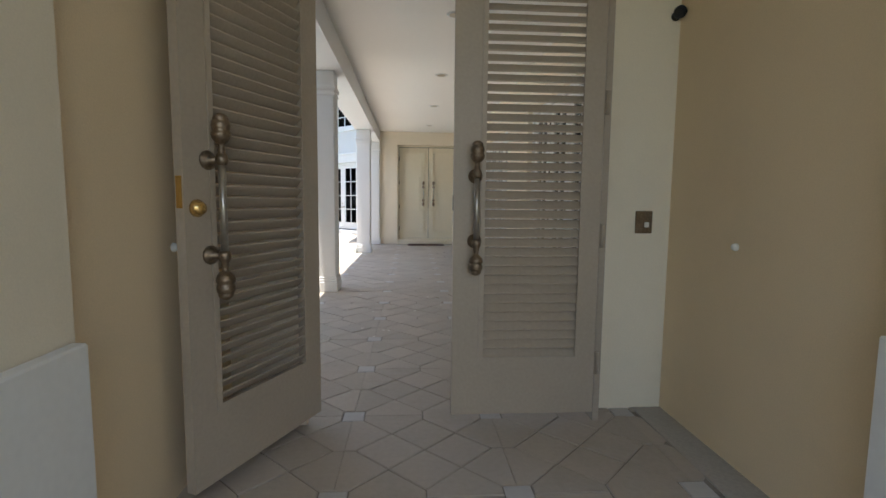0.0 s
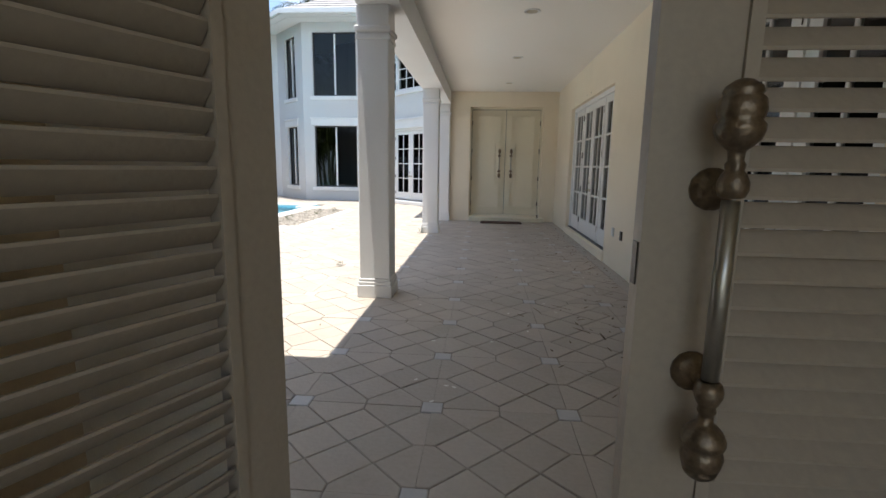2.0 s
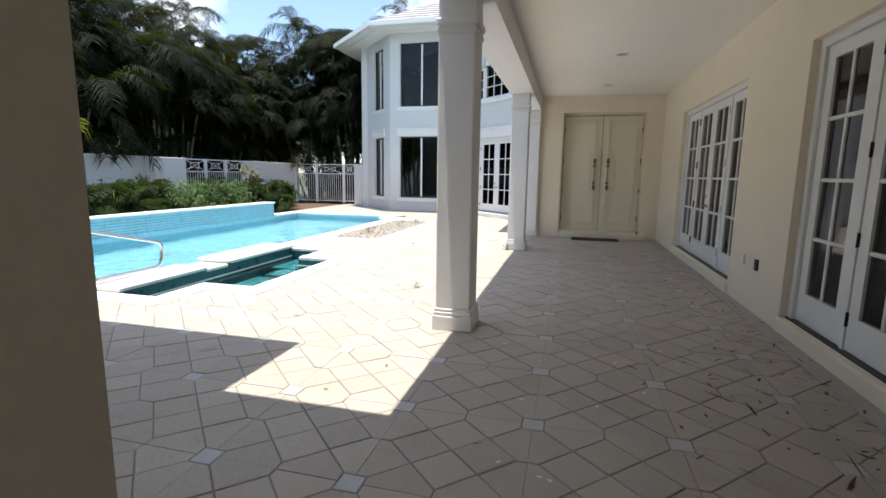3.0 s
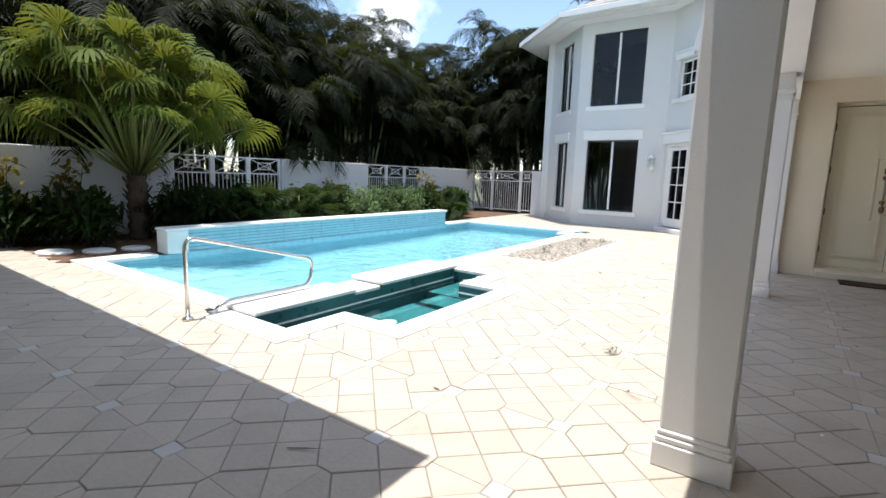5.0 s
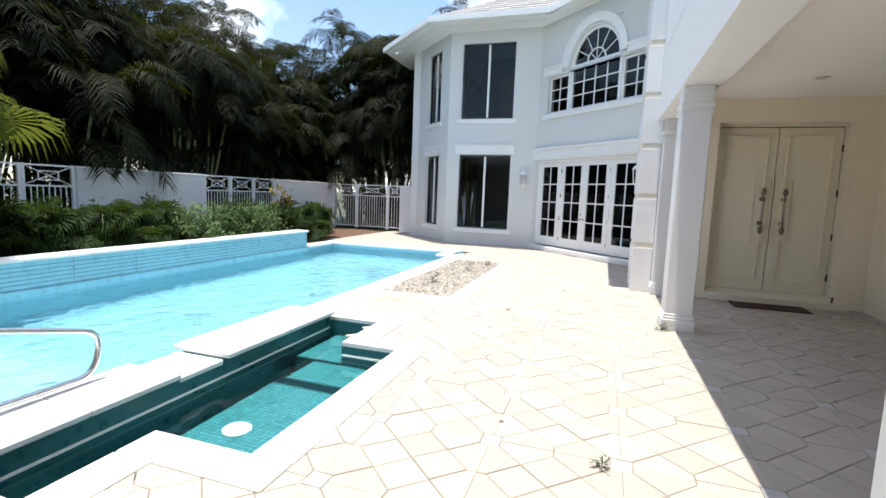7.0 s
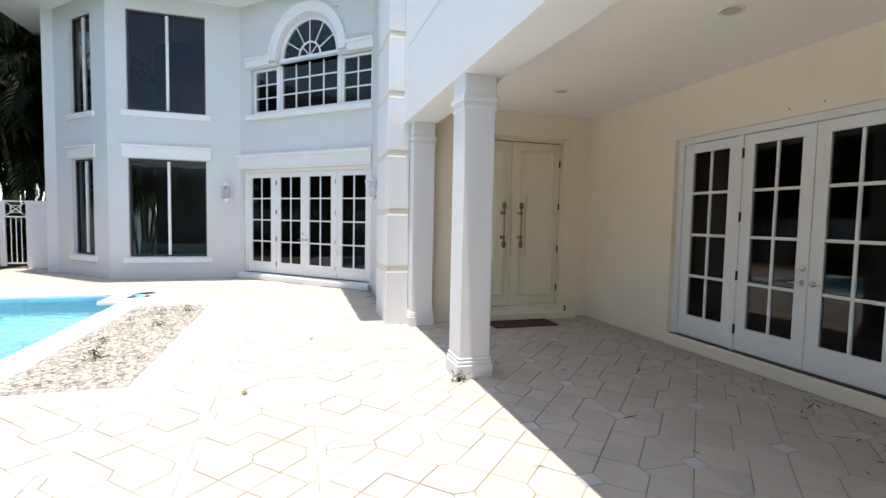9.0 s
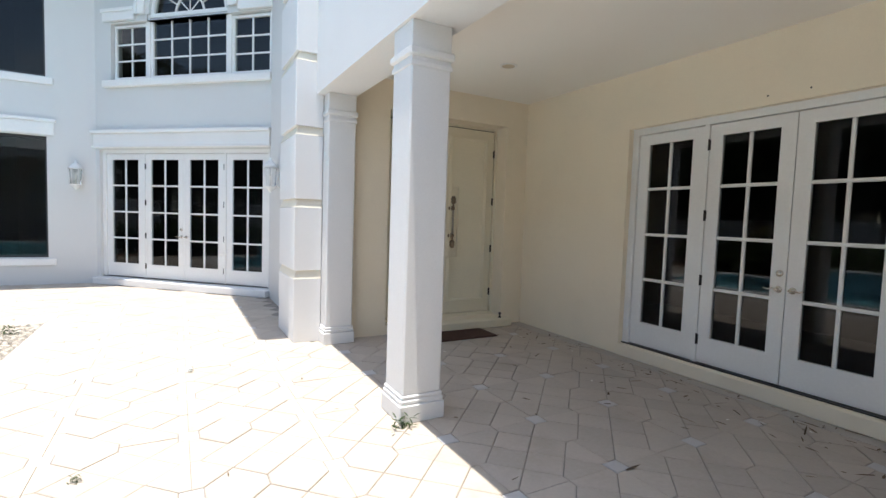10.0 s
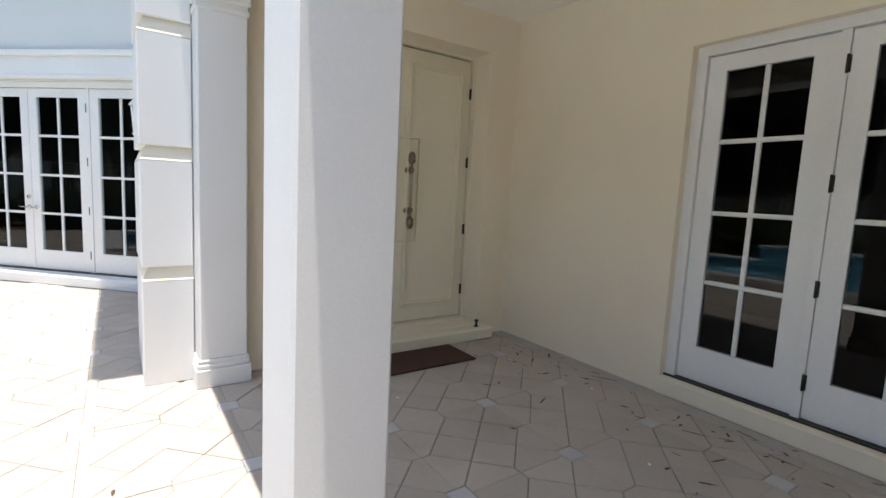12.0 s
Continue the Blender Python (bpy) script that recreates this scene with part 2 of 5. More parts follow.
def mesh_of(name, bm, mat, recalc=True):
    if recalc:
        bmesh.ops.recalc_face_normals(bm, faces=bm.faces[:])
    me = bpy.data.meshes.new(name)
    bm.to_mesh(me)
    bm.free()
    me.materials.append(mat)
    return me


def part(name, bm, mat, parent, label=""):
    ob = new(name, mesh_of(name, bm, mat, name != "pane"))
    ob.parent = parent
    return tagged(ob, label)


def thing(name, label, category, group="", m=None):
    ob = new(name)
    ob.empty_display_size = 0.1
    if m is not None:
        ob.matrix_basis = m
    return tagged(ob, label, category, group)


def setting(name, bm, mat, label="", category=""):
    return tagged(new(name, mesh_of(name, bm, mat, not name.startswith("water"))), label, category, kind="structure")


def solid(name, label, category, bm, mat, group=""):
    return tagged(new(name, mesh_of(name, bm, mat)), label, category, group)


# ---- large structure ----
PX = 1.82          # porch wall
BACK = 13.68       # porch end wall
GATE_Y = 2.28      # gate line
CEIL = 3.24
BEAM = 2.92

bm = bm_new()      # ground, one sheet with a hole for the basins
R, hx0, hx1, hy0, hy1 = 900, -10.0, -3.75, 6.15, 17.55
for a in ((-R, -R, R, hy0), (-R, hy1, R, R), (-R, hy0, hx0, hy1), (hx1, hy0, R, hy1)):
    bm.faces.new([bm.verts.new(p) for p in ((a[0], a[1], -0.06), (a[2], a[1], -0.06), (a[2], a[3], -0.06), (a[0], a[3], -0.06))])
setting("ground", bm, SOIL, "dark soil and lawn around the house", "ground")

bm = bm_new()      # mortar bed under the paving
for a in ((-4.3, -4, PX, 5.95), (-3.62, 5.95, PX, 20.6), (-13.4, 1.5, -4.3, 5.95), (-5.3, 10.05, -3.62, 20.6), (-10.3, 17.65, -5.3, 23.5), (-4.3, 5.95, -3.62, 6.75), (-4.25, 9.2, -3.62, 10.05)):
    box(bm, a[0], a[1], -0.055, a[2], a[3], -0.007)
deck = setting("pavement", bm, MORTAR, "pale limestone paving with dark mortar joints and grey insets", "pavement")

bm = bm_new()
box(bm, -13.2, 5.96, -0.055, -9.9, 17.7, 0.0)
box(bm, -13.2, 17.7, -0.055, -10.3, 22.4, 0.0)
setting("planting_bed", bm, MULCH, "brown bark mulch under the shrubs", "planting bed")


def wall_x(bm, x0, x1, y0, y1, z0, z1, holes):
    """A wall along y between x0 and x1, with openings (ya, yb, za, zb)."""
    at = y0
    for ya, yb, za, zb in sorted(holes):
        box(bm, x0, at, z0, x1, ya, z1)
        if za > z0:
            box(bm, x0, ya, z0, x1, yb, za)
        box(bm, x0, ya, zb, x1, yb, z1)
        at = yb
    box(bm, x0, at, z0, x1, y1, z1)


def wall_y(bm, y0, y1, x0, x1, z0, z1, holes):
    at = x0
    for xa, xb, za, zb in sorted(holes):
        box(bm, at, y0, z0, xa, y1, z1)
        if za > z0:
            box(bm, xa, y0, z0, xb, y1, za)
        box(bm, xa, y0, zb, xb, y1, z1)
        at = xb
    box(bm, at, y0, z0, x1, y1, z1)


FD = ((3.62, 6.95), (8.49, 11.83))
bm = bm_new()
wall_x(bm, PX, PX + 0.22, GATE_Y + 0.18, BACK + 0.4, -0.05, 3.6, [(a, b, 0.14, 2.61) for a, b in FD])
setting("wall_east", bm, CREAM, "cream stucco porch wall with two French door openings", "wall")
bm = bm_new()
wall_x(bm, 1.543, PX + 0.22, -2.6, GATE_Y, -0.05, 3.6, [])
setting("wall_entry_east", bm, TAN, "tan stucco wall of the entry passage", "wall")
bm = bm_new()
wall_y(bm, BACK, BACK + 0.36, -0.98, PX, -0.05, 3.6, [(-0.36, 1.46, 0.12, 2.87)])
setting("wall_north", bm, CREAM, "cream stucco wall round the recessed entry doors", "wall")
# Near-black block, so the gaps round the leaves read as shade.
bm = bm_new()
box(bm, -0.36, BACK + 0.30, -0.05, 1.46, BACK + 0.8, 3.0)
setting("wall_behind_door", bm, ROOM, "near-black block that gives the dark gaps round the entry doors", "wall")
# gate wall
bm = bm_new()
box(bm, 1.10, GATE_Y, -0.05, PX + 0.22, GATE_Y + 0.18, 3.6)
box(bm, -0.50, GATE_Y, 2.62, 1.10, GATE_Y + 0.18, 3.6)
box(bm, -0.92, 2.135, -0.05, -0.525, 2.17, 3.6)
box(bm, -0.92, 2.17, 2.62, -0.50, GATE_Y + 0.18, 3.6)
setting("wall_gate", bm, CREAM, "cream stucco wall round the louvred gate", "wall")
bm = bm_new()
box(bm, -1.14, 0.90, -0.05, -0.92, 2.17, 3.6)
setting("wall_entry_west", bm, TAN, "tan stucco wall beside the open gate leaf", "wall")
for name, xa, xb in (("pilaster_west", -1.14, -0.865), ("pilaster_east", 1.475, 1.543)):
    bm = bm_new()
    box(bm, xa, -2.6, 0, xb, 0.90, 3.6)
    setting(name, bm, CREAM, "cream stucco pilaster at the street side", "pilaster")
    bm = bm_new()
    soft_box(bm, xb if xa < 0 else xa, -2.6, 0, (xb + 0.045) if xa < 0 else xa - 0.045, 0.885, 0.84, 0.006)
    setting("wainscot", bm, TRIM, "white painted plinth of the passage wall", "plinth")
# unseen wing west of the gate, its slab placed to shade the terrace
bm = bm_new()
wall_y(bm, 1.95, 2.17, -13.2, -1.14, -0.05, 3.6, [])
setting("wall_south_west", bm, WHITE, "unseen white stucco wall of the wing beside the gate", "wall")
bm = bm_new()
box(bm, -13.2, 1.3, 3.6, -2.50, 5.14, 3.95)
box(bm, -2.50, 1.3, 3.6, -1.284, 4.20, 3.95)
setting("roof_wing", bm, WHITE, "unseen white slab, edges set to cast the terrace shadow", "roof")

# porch roof: ceiling, beam, slab
bm = bm_new()
box(bm, -0.9, GATE_Y + 0.18, CEIL, PX, BACK, CEIL + 0.06)
setting("ceiling", bm, SOFFIT, "smooth off-white porch ceiling", "ceiling")
# Unseen ceiling; its south edge is set to hold light off the passage.
bm = bm_new()
box(bm, -0.92, -2.0, CEIL, 1.543, GATE_Y, CEIL + 0.06)
setting("ceiling_entry_unseen", bm, SOFFIT, "unseen off-white passage ceiling, drawn out south to cut the light", "ceiling")
bm = bm_new()
box(bm, -1.285, GATE_Y + 0.18, BEAM, -0.86, BACK + 0.1, 3.6)
setting("beam", bm, WHITE, "white stucco porch beam over the columns", "beam")
bm = bm_new()
box(bm, -1.282, 2.17, 3.6, 2.3, 13.68, 3.95)
# Added run over the passage, unseen, as long as its darkening needs.
box(bm, -1.13, -2.0, 3.6, 2.3, 2.17, 3.95)
setting("roof_porch", bm, WHITE, "white flat porch roof", "roof")
bm = bm_new()
box(bm, -1.285, 2.6, 3.95, -1.10, 13.68, 4.85)
setting("parapet", bm, WHITE, "white stucco parapet over the porch", "parapet")
# grey mortar border along the porch wall
bm = bm_new()
box(bm, PX - 0.17, GATE_Y + 0.2, -0.05, PX, BACK, 0.004)
box(bm, 1.37, 0.9, -0.05, 1.543, GATE_Y, 0.004)
setting("paving_border", bm, BORDER, "grey mortar strip along the wall foot", "paving")
# entry step
bm = bm_new()
soft_box(bm, -0.34, BACK - 0.16, 0, 1.56, BACK + 0.3, 0.115, 0.012)
setting("door_step", bm, LEDGE, "low cream step under the entry doors", "step")
for a, b in FD:
    bm = bm_new()
    soft_box(bm, PX - 0.025, a - 0.02, 0.004, PX + 0.10, b + 0.02, 0.137, 0.008)
    setting("door_sill", bm, CREAM, "painted raised sill under the French doors", "sill")


# ---- house with the bay ----
def house_wall(p, q, holes, z1=6.75, t=0.25):
    """A wall from p to q (outside on the right of the way), holes as (s0, s1, z0, z1) along it."""
    bm = bm_new()
    d = Vector((q[0] - p[0], q[1] - p[1]))
    ln = d.length
    cols = sorted({0.0, ln, *[h[0] for h in holes], *[h[1] for h in holes]})
    for a, b in zip(cols, cols[1:]):
        cuts = sorted((h[2], h[3]) for h in holes if h[0] <= a + 1e-6 and h[1] >= b - 1e-6)
        z = -0.05
        for lo, hi in cuts:
            box(bm, a, 0, z, b, t, lo)
            z = hi
        box(bm, a, 0, z, b, t, z1)
    m = Matrix.Translation((p[0], p[1], 0)) @ Matrix.Rotation(math.atan2(d.y, d.x), 4, "Z")
    bm.transform(m)
    return bm, m


A0, A1, A2, A3 = (-8.65, 21.5), (-6.97, 19.8), (-4.12, 19.8), (-1.22, 17.0)
LEN3 = math.hypot(A3[0] - A2[0], A3[1] - A2[1])
LEN1 = math.hypot(A1[0] - A0[0], A1[1] - A0[1])
W1 = (0.41, 2.08)
bm, M_MID = house_wall(A1, A2, [(*W1, 0.52, 2.85), (*W1, 3.97, 6.27)])
setting("wall_bay_middle", bm, HOUSE, "white stucco bay wall with two tall windows", "wall")
WL = (0.75, 1.75)
bm, M_LEFT = house_wall(A0, A1, [(*WL, 0.52, 2.85), (*WL, 3.97, 6.27)])
setting("wall_bay_side", bm, HOUSE, "white stucco bay side with narrow windows", "wall")
BD = (0.10, 3.97)
PW = (0.40, 3.97)
bm, M_RIGHT = house_wall(A2, A3, [(*BD, 0.15, 2.67), (PW[0], PW[1], 4.0, 5.08), (1.27, 3.07, 5.08, 6.12)])
setting("wall_bay_doors", bm, HOUSE, "white stucco wall with French doors and arched window", "wall")
bm = bm_new()
box(bm, -1.25, 14.6, -0.05, -1.0, 17.2, 6.75)
box(bm, -1.2, 13.72, -0.05, -0.98, 14.6, 6.75)
box(bm, -1.0, 14.04, 3.0, 6, 14.3, 6.75)
setting("wall_house_west", bm, HOUSE, "white stucco house wall behind the pier", "wall")
bm = bm_new()
box(bm, -8.9, 21.5, -0.05, -8.64, 30, 6.75)
setting("wall_house_far", bm, HOUSE, "white stucco house wall beyond the bay", "wall")
# rooms behind the glass, their darkness put into a near-black colour
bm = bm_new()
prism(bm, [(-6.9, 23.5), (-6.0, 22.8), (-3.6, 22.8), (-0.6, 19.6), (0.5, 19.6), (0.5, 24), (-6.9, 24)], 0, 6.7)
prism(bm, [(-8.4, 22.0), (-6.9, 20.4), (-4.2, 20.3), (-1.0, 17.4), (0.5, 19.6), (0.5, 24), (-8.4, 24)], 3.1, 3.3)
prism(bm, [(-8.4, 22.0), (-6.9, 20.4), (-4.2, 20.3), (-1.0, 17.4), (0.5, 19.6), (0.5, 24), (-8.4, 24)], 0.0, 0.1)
setting("room_bay", bm, ROOM, "near-black shells for the unlit rooms behind the bay windows", "room")
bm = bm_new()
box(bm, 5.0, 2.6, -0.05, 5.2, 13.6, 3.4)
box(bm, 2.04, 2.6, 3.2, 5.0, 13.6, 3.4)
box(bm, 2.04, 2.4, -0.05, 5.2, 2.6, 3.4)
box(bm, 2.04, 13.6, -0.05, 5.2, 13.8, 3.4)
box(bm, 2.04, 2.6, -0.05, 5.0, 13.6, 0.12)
setting("room_porch", bm, ROOM, "near-black shell for the unlit room behind the French doors", "room")

# eaves and hipped roof of the bay
EAVE = [(-10.0, 30), (-10.0, 21.4), (-9.55, 20.95), (-7.35, 18.85), (-3.78, 18.85), (-2.12, 17.13), (-2.12, 13.65), (6, 13.65), (6, 30)]
bm = bm_new()
prism(bm, EAVE, 6.62, 6.70)
setting("eaves", bm, TRIM, "white boxed eaves under the roof edge", "eaves")
bm = bm_new()
for p, q in zip(EAVE[1:7], EAVE[2:8]):
    d = Vector((q[0] - p[0], q[1] - p[1]))
    m = Matrix.Translation((p[0], p[1], 0)) @ Matrix.Rotation(math.atan2(d.y, d.x), 4, "Z")
    k = bm_new()
    box(k, -0.05, -0.10, 6.64, d.length + 0.05, -0.004, 6.80)
    box(k, 0.2, 0.32, 6.60, d.length - 0.2, 0.42, 6.617)
    k.transform(m)
    tmp = bpy.data.meshes.new("gutter")
    k.to_mesh(tmp)
    k.free()
    bm.from_mesh(tmp)
setting("gutter", bm, TRIM, "white gutter and soffit vents at the roof edge", "gutter")


def roof_rows(bm):
    """Courses of flat tiles stepping up and in."""
    c = Vector((-1.5, 25.5))
    for i in range(16):
        s0, s1 = 1 - i * 0.045, 1 - (i + 1.08) * 0.045
        z0, z1 = 6.80 + i * 0.17, 6.80 + (i + 1) * 0.17
        for p, q in zip(EAVE[0:7], EAVE[1:8]):
            n = max(1, int((Vector(q) - Vector(p)).length * s0 / 0.33))
            for j in range(n):
                a0, a1 = (j + 0.02) / n, (j + 0.98) / n
                dz = random.uniform(0.02, 0.035)
                co = []
                for f, s, z in ((a0, s0, z0 + dz), (a1, s0, z0 + dz), (a1, s1, z1 + 0.005), (a0, s1, z1 + 0.005), (a1, s0, z0 - 0.03), (a0, s0, z0 - 0.03)):
                    w = Vector(p).lerp(Vector(q), f)
                    w = c + (w - c) * s
                    co.append(bm.verts.new((w.x, w.y, z)))
                bm.faces.new(co[:4])
                bm.faces.new((co[0], co[5], co[4], co[1]))


bm = bm_new()
roof_rows(bm)
prism(bm, [(-1.5 + (x + 1.5) * 0.97, 25.5 + (y - 25.5) * 0.97) for x, y in EAVE], 6.70, 6.82)
tagged(setting("roof_bay", bm, TILE_ROOF, "grey flat-tiled hipped roof", "roof"), kind="structure")


def window_two(name, m, s0, s1, z0, z1, label):
    """A tall two-light window in dark frames with white casing, set in a wall frame m."""
    w = tagged(new(name), label, "window", kind="structure")
    w.matrix_basis = m
    bm = bm_new()
    ring(bm, s0, z0, s1, z1, 0.045, 0.09, 0.15)
    part("window_frame", bm, BRONZE_FRAME, w)
    mid = (s0 + s1) / 2
    bm = bm_new()
    box(bm, mid - 0.03, 0.08, z0 + 0.045, mid + 0.03, 0.15, z1 - 0.045)
    part("mullion", bm, TRIM, w, "white mullion")
    for a, b in ((s0 + 0.045, mid - 0.03), (mid + 0.03, s1 - 0.045)):
        bm = bm_new()
        sheet(bm, a, b, 0.118, z0 + 0.045, z1 - 0.045)
        part("pane", bm, GLASS, w).visible_shadow = False
    bm = bm_new()
    soft_box(bm, s0 - 0.12, -0.05, z0 - 0.15, s1 + 0.12, 0.09, z0 - 0.02, 0.01)
    part("window_sill", bm, TRIM, w)
    if z0 < 3:
        bm = bm_new()
        soft_box(bm, s0 - 0.12, -0.04, z1 + 0.02, s1 + 0.12, -0.002, z1 + 0.26, 0.006)
        soft_box(bm, s0 - 0.15, -0.07, z1 + 0.26, s1 + 0.15, -0.002, z1 + 0.32, 0.01)
        part("window_head", bm, TRIM, w)
    return w


window_two("window_1", M_MID, *W1, 0.52, 2.85, "tall two-light ground-floor bay window, dark glass")
window_two("window_2", M_MID, *W1, 3.97, 6.27, "tall two-light upper bay window, dark glass")
window_two("window_3", M_LEFT, *WL, 0.52, 2.85, "narrow ground-floor bay side window, dark glass")
window_two("window_4", M_LEFT, *WL, 3.97, 6.27, "narrow upper bay side window, dark glass")


def french_leaf(parent, s0, s1, z0, z1, y0, cols=2, rows=4, stile=0.125, bottom=0.26, top=0.11):
    """One glazed door leaf in the xz plane: frame, glazing bars, panes."""
    leaf = new("door_leaf")
    leaf.parent = parent
    bm = bm_new()
    y1 = y0 + 0.045
    box(bm, s0, y0, z0, s0 + stile, y1, z1)
    box(bm, s1 - stile, y0, z0, s1, y1, z1)
    box(bm, s0 + stile, y0, z0, s1 - stile, y1, z0 + bottom)
    box(bm, s0 + stile, y0, z1 - top, s1 - stile, y1, z1)
    me = mesh_of("door_leaf", bm, TRIM)
    leaf_frame = new("leaf_frame", me)
    leaf_frame.parent = leaf
    a, b, lo, hi = s0 + stile, s1 - stile, z0 + bottom, z1 - top
    bw = 0.032
    pw, ph = (b - a - bw * (cols - 1)) / cols, (hi - lo - bw * (rows - 1)) / rows
    for i in range(1, cols):
        bm = bm_new()
        x = a + i * pw + (i - 1) * bw
        soft_box(bm, x, y0 + 0.006, lo, x + bw, y1 - 0.006, hi, 0.006)
        part("glazing_bar", bm, TRIM, leaf)
    for j in range(1, rows):
        bm = bm_new()
        z = lo + j * ph + (j - 1) * bw
        soft_box(bm, a, y0 + 0.003, z, b, y1 - 0.003, z + bw, 0.006)
        part("glazing_bar", bm, TRIM, leaf)
    for i in range(cols):
        for j in range(rows):
            bm = bm_new()
            x, z = a + i * (pw + bw), lo + j * (ph + bw)
            sheet(bm, x - 0.003, x + pw + 0.003, y0 + 0.022, z - 0.003, z + ph + 0.003)
            part("pane", bm, GLASS, leaf).visible_shadow = False
    return leaf


def lever(parent, s, z, y0, way):
    """A rose, a curved lever and a deadbolt above."""
    bm = bm_new()
    lathe(bm, [(0.03, 0), (0.03, 0.006), (0.024, 0.012), (0.011, 0.014), (0.011, 0.05), (0.014, 0.06)], Matrix.Translation((s, y0, z)) @ Matrix.Rotation(radians(90), 4, "X"))
    tube(bm, [(s, y0 - 0.052, z), (s + way * 0.03, y0 - 0.056, z + 0.006), (s + way * 0.07, y0 - 0.055, z - 0.002), (s + way * 0.105, y0 - 0.052, z + 0.008)], 0.009, 8, 0.006)
    part("door_handle", bm, NICKEL, parent, "satin nickel lever handle")


def deadbolt(parent, s, z, y0):
    bm = bm_new()
    lathe(bm, [(0.03, 0), (0.03, 0.008), (0.022, 0.018), (0.012, 0.02)], Matrix.Translation((s, y0, z)) @ Matrix.Rotation(radians(90), 4, "X"))
    part("deadbolt", bm, NICKEL, parent)


def hinge(parent, s, y0, z):
    bm = bm_new()
    tube(bm, [(s, y0 - 0.008, z - 0.055), (s, y0 - 0.008, z + 0.055)], 0.009, 8)
    box(bm, s - 0.016, y0 - 0.003, z - 0.05, s + 0.016, y0 + 0.001, z + 0.05)
    part("hinge", bm, DARK, parent)


def french_doors(name, m, width, z0, z1, y0, label, head=False):
    """Four leaves in a frame; s along the local x."""
    d = tagged(new(name), label, "French doors", kind="structure")
    d.matrix_basis = m
    fw = 0.075
    bm = bm_new()
    box(bm, 0, y0 - 0.03, z0, fw, y0 + 0.09, z1)
    box(bm, width - fw, y0 - 0.03, z0, width, y0 + 0.09, z1)
    box(bm, fw, y0 - 0.03, z1 - 0.07, width - fw, y0 + 0.09, z1)
    part("door_frame", bm, TRIM, d)
    bm = bm_new()
    box(bm, 0, y0 - 0.05, z0 - 0.005, width, y0 + 0.1, z0 + 0.012)
    part("threshold", bm, DARK, d, "dark metal threshold")
    inner = width - 2 * fw
    mul = 0.05
    lw = (inner - 2 * mul) / 4
    xs = [fw, fw + lw + mul, fw + 2 * lw + mul, fw + 3 * lw + 2 * mul]
    for i, x in enumerate(xs):
        leaf = french_leaf(d, x + 0.004, x + lw - 0.004, z0 + 0.018, z1 - 0.078, y0)
        if i == 1:
            lever(leaf, x + lw - 0.055, z0 + 0.86, y0, -1)
            deadbolt(leaf, x + lw - 0.055, z0 + 1.0, y0)
        if i == 2:
            lever(leaf, x + 0.055, z0 + 0.86, y0, 1)
        if i in (1, 2):
            for z in (0.25, 0.85, 1.5, 2.2):
                hinge(leaf, x - 0.004 if i == 1 else x + lw + 0.004, y0, z0 + z)
    for x in (fw + lw, fw + 3 * lw + mul):
        bm = bm_new()
        box(bm, x, y0 - 0.012, z0 + 0.012, x + mul, y0 + 0.08, z1 - 0.07)
        part("mullion", bm, TRIM, d)
    if head:
        bm = bm_new()
        soft_box(bm, -0.12, -0.05, z1 + 0.02, width + 0.02, -0.003, z1 + 0.30, 0.006)
        soft_box(bm, -0.15, -0.07, z1 + 0.03, width + 0.04, -0.003, z1 + 0.07, 0.008)
        soft_box(bm, -0.15, -0.10, z1 + 0.30, width + 0.04, -0.003, z1 + 0.37, 0.012)
        part("door_head", bm, TRIM, d, "white moulded head over the doors")
    return d


for i, (a, b) in enumerate(FD):
    m = Matrix.Translation((PX, b, 0)) @ Matrix.Rotation(radians(-90), 4, "Z")
    french_doors("door_%d" % (i + 1), m, b - a, 0.14, 2.61, 0.10, "white four-leaf French doors with dark glass, closed")
french_doors("door_3", M_RIGHT @ Matrix.Translation((BD[0], 0, 0)), BD[1] - BD[0], 0.15, 2.67, 0.09, "white four-leaf French doors in the bay, closed", head=True)
bm = bm_new()
soft_box(bm, BD[0] - 0.1, -0.12, 0, BD[1] + 0.02, 0.1, 0.13, 0.01)
bm.transform(M_RIGHT)
setting("bay_door_step", bm, WHITE, "low white step under the bay doors", "step")


def arch_fill(bm, cx, z, r_in, w, h, y0, y1, n=20):
    """The wall between a square-headed hole and a half-round light."""
    for i in range(n):
        a, b = math.pi * i / n, math.pi * (i + 1) / n
        p = [(cx + r_in * math.cos(t), z + r_in * math.sin(t)) for t in (a, b)]
        q = []
        for t in (a, b):
            k = min(w / max(abs(math.cos(t)), 1e-6), h / max(abs(math.sin(t)), 1e-6))
            q.append((cx + k * math.cos(t), z + k * math.sin(t)))
        v = [bm.verts.new((x, y, zz)) for y in (y0, y1) for x, zz in (p[0], p[1], q[1], q[0])]
        for f in ((0, 1, 2, 3), (7, 6, 5, 4), (0, 4, 5, 1), (2, 6, 7, 3)):
            bm.faces.new([v[k] for k in f])


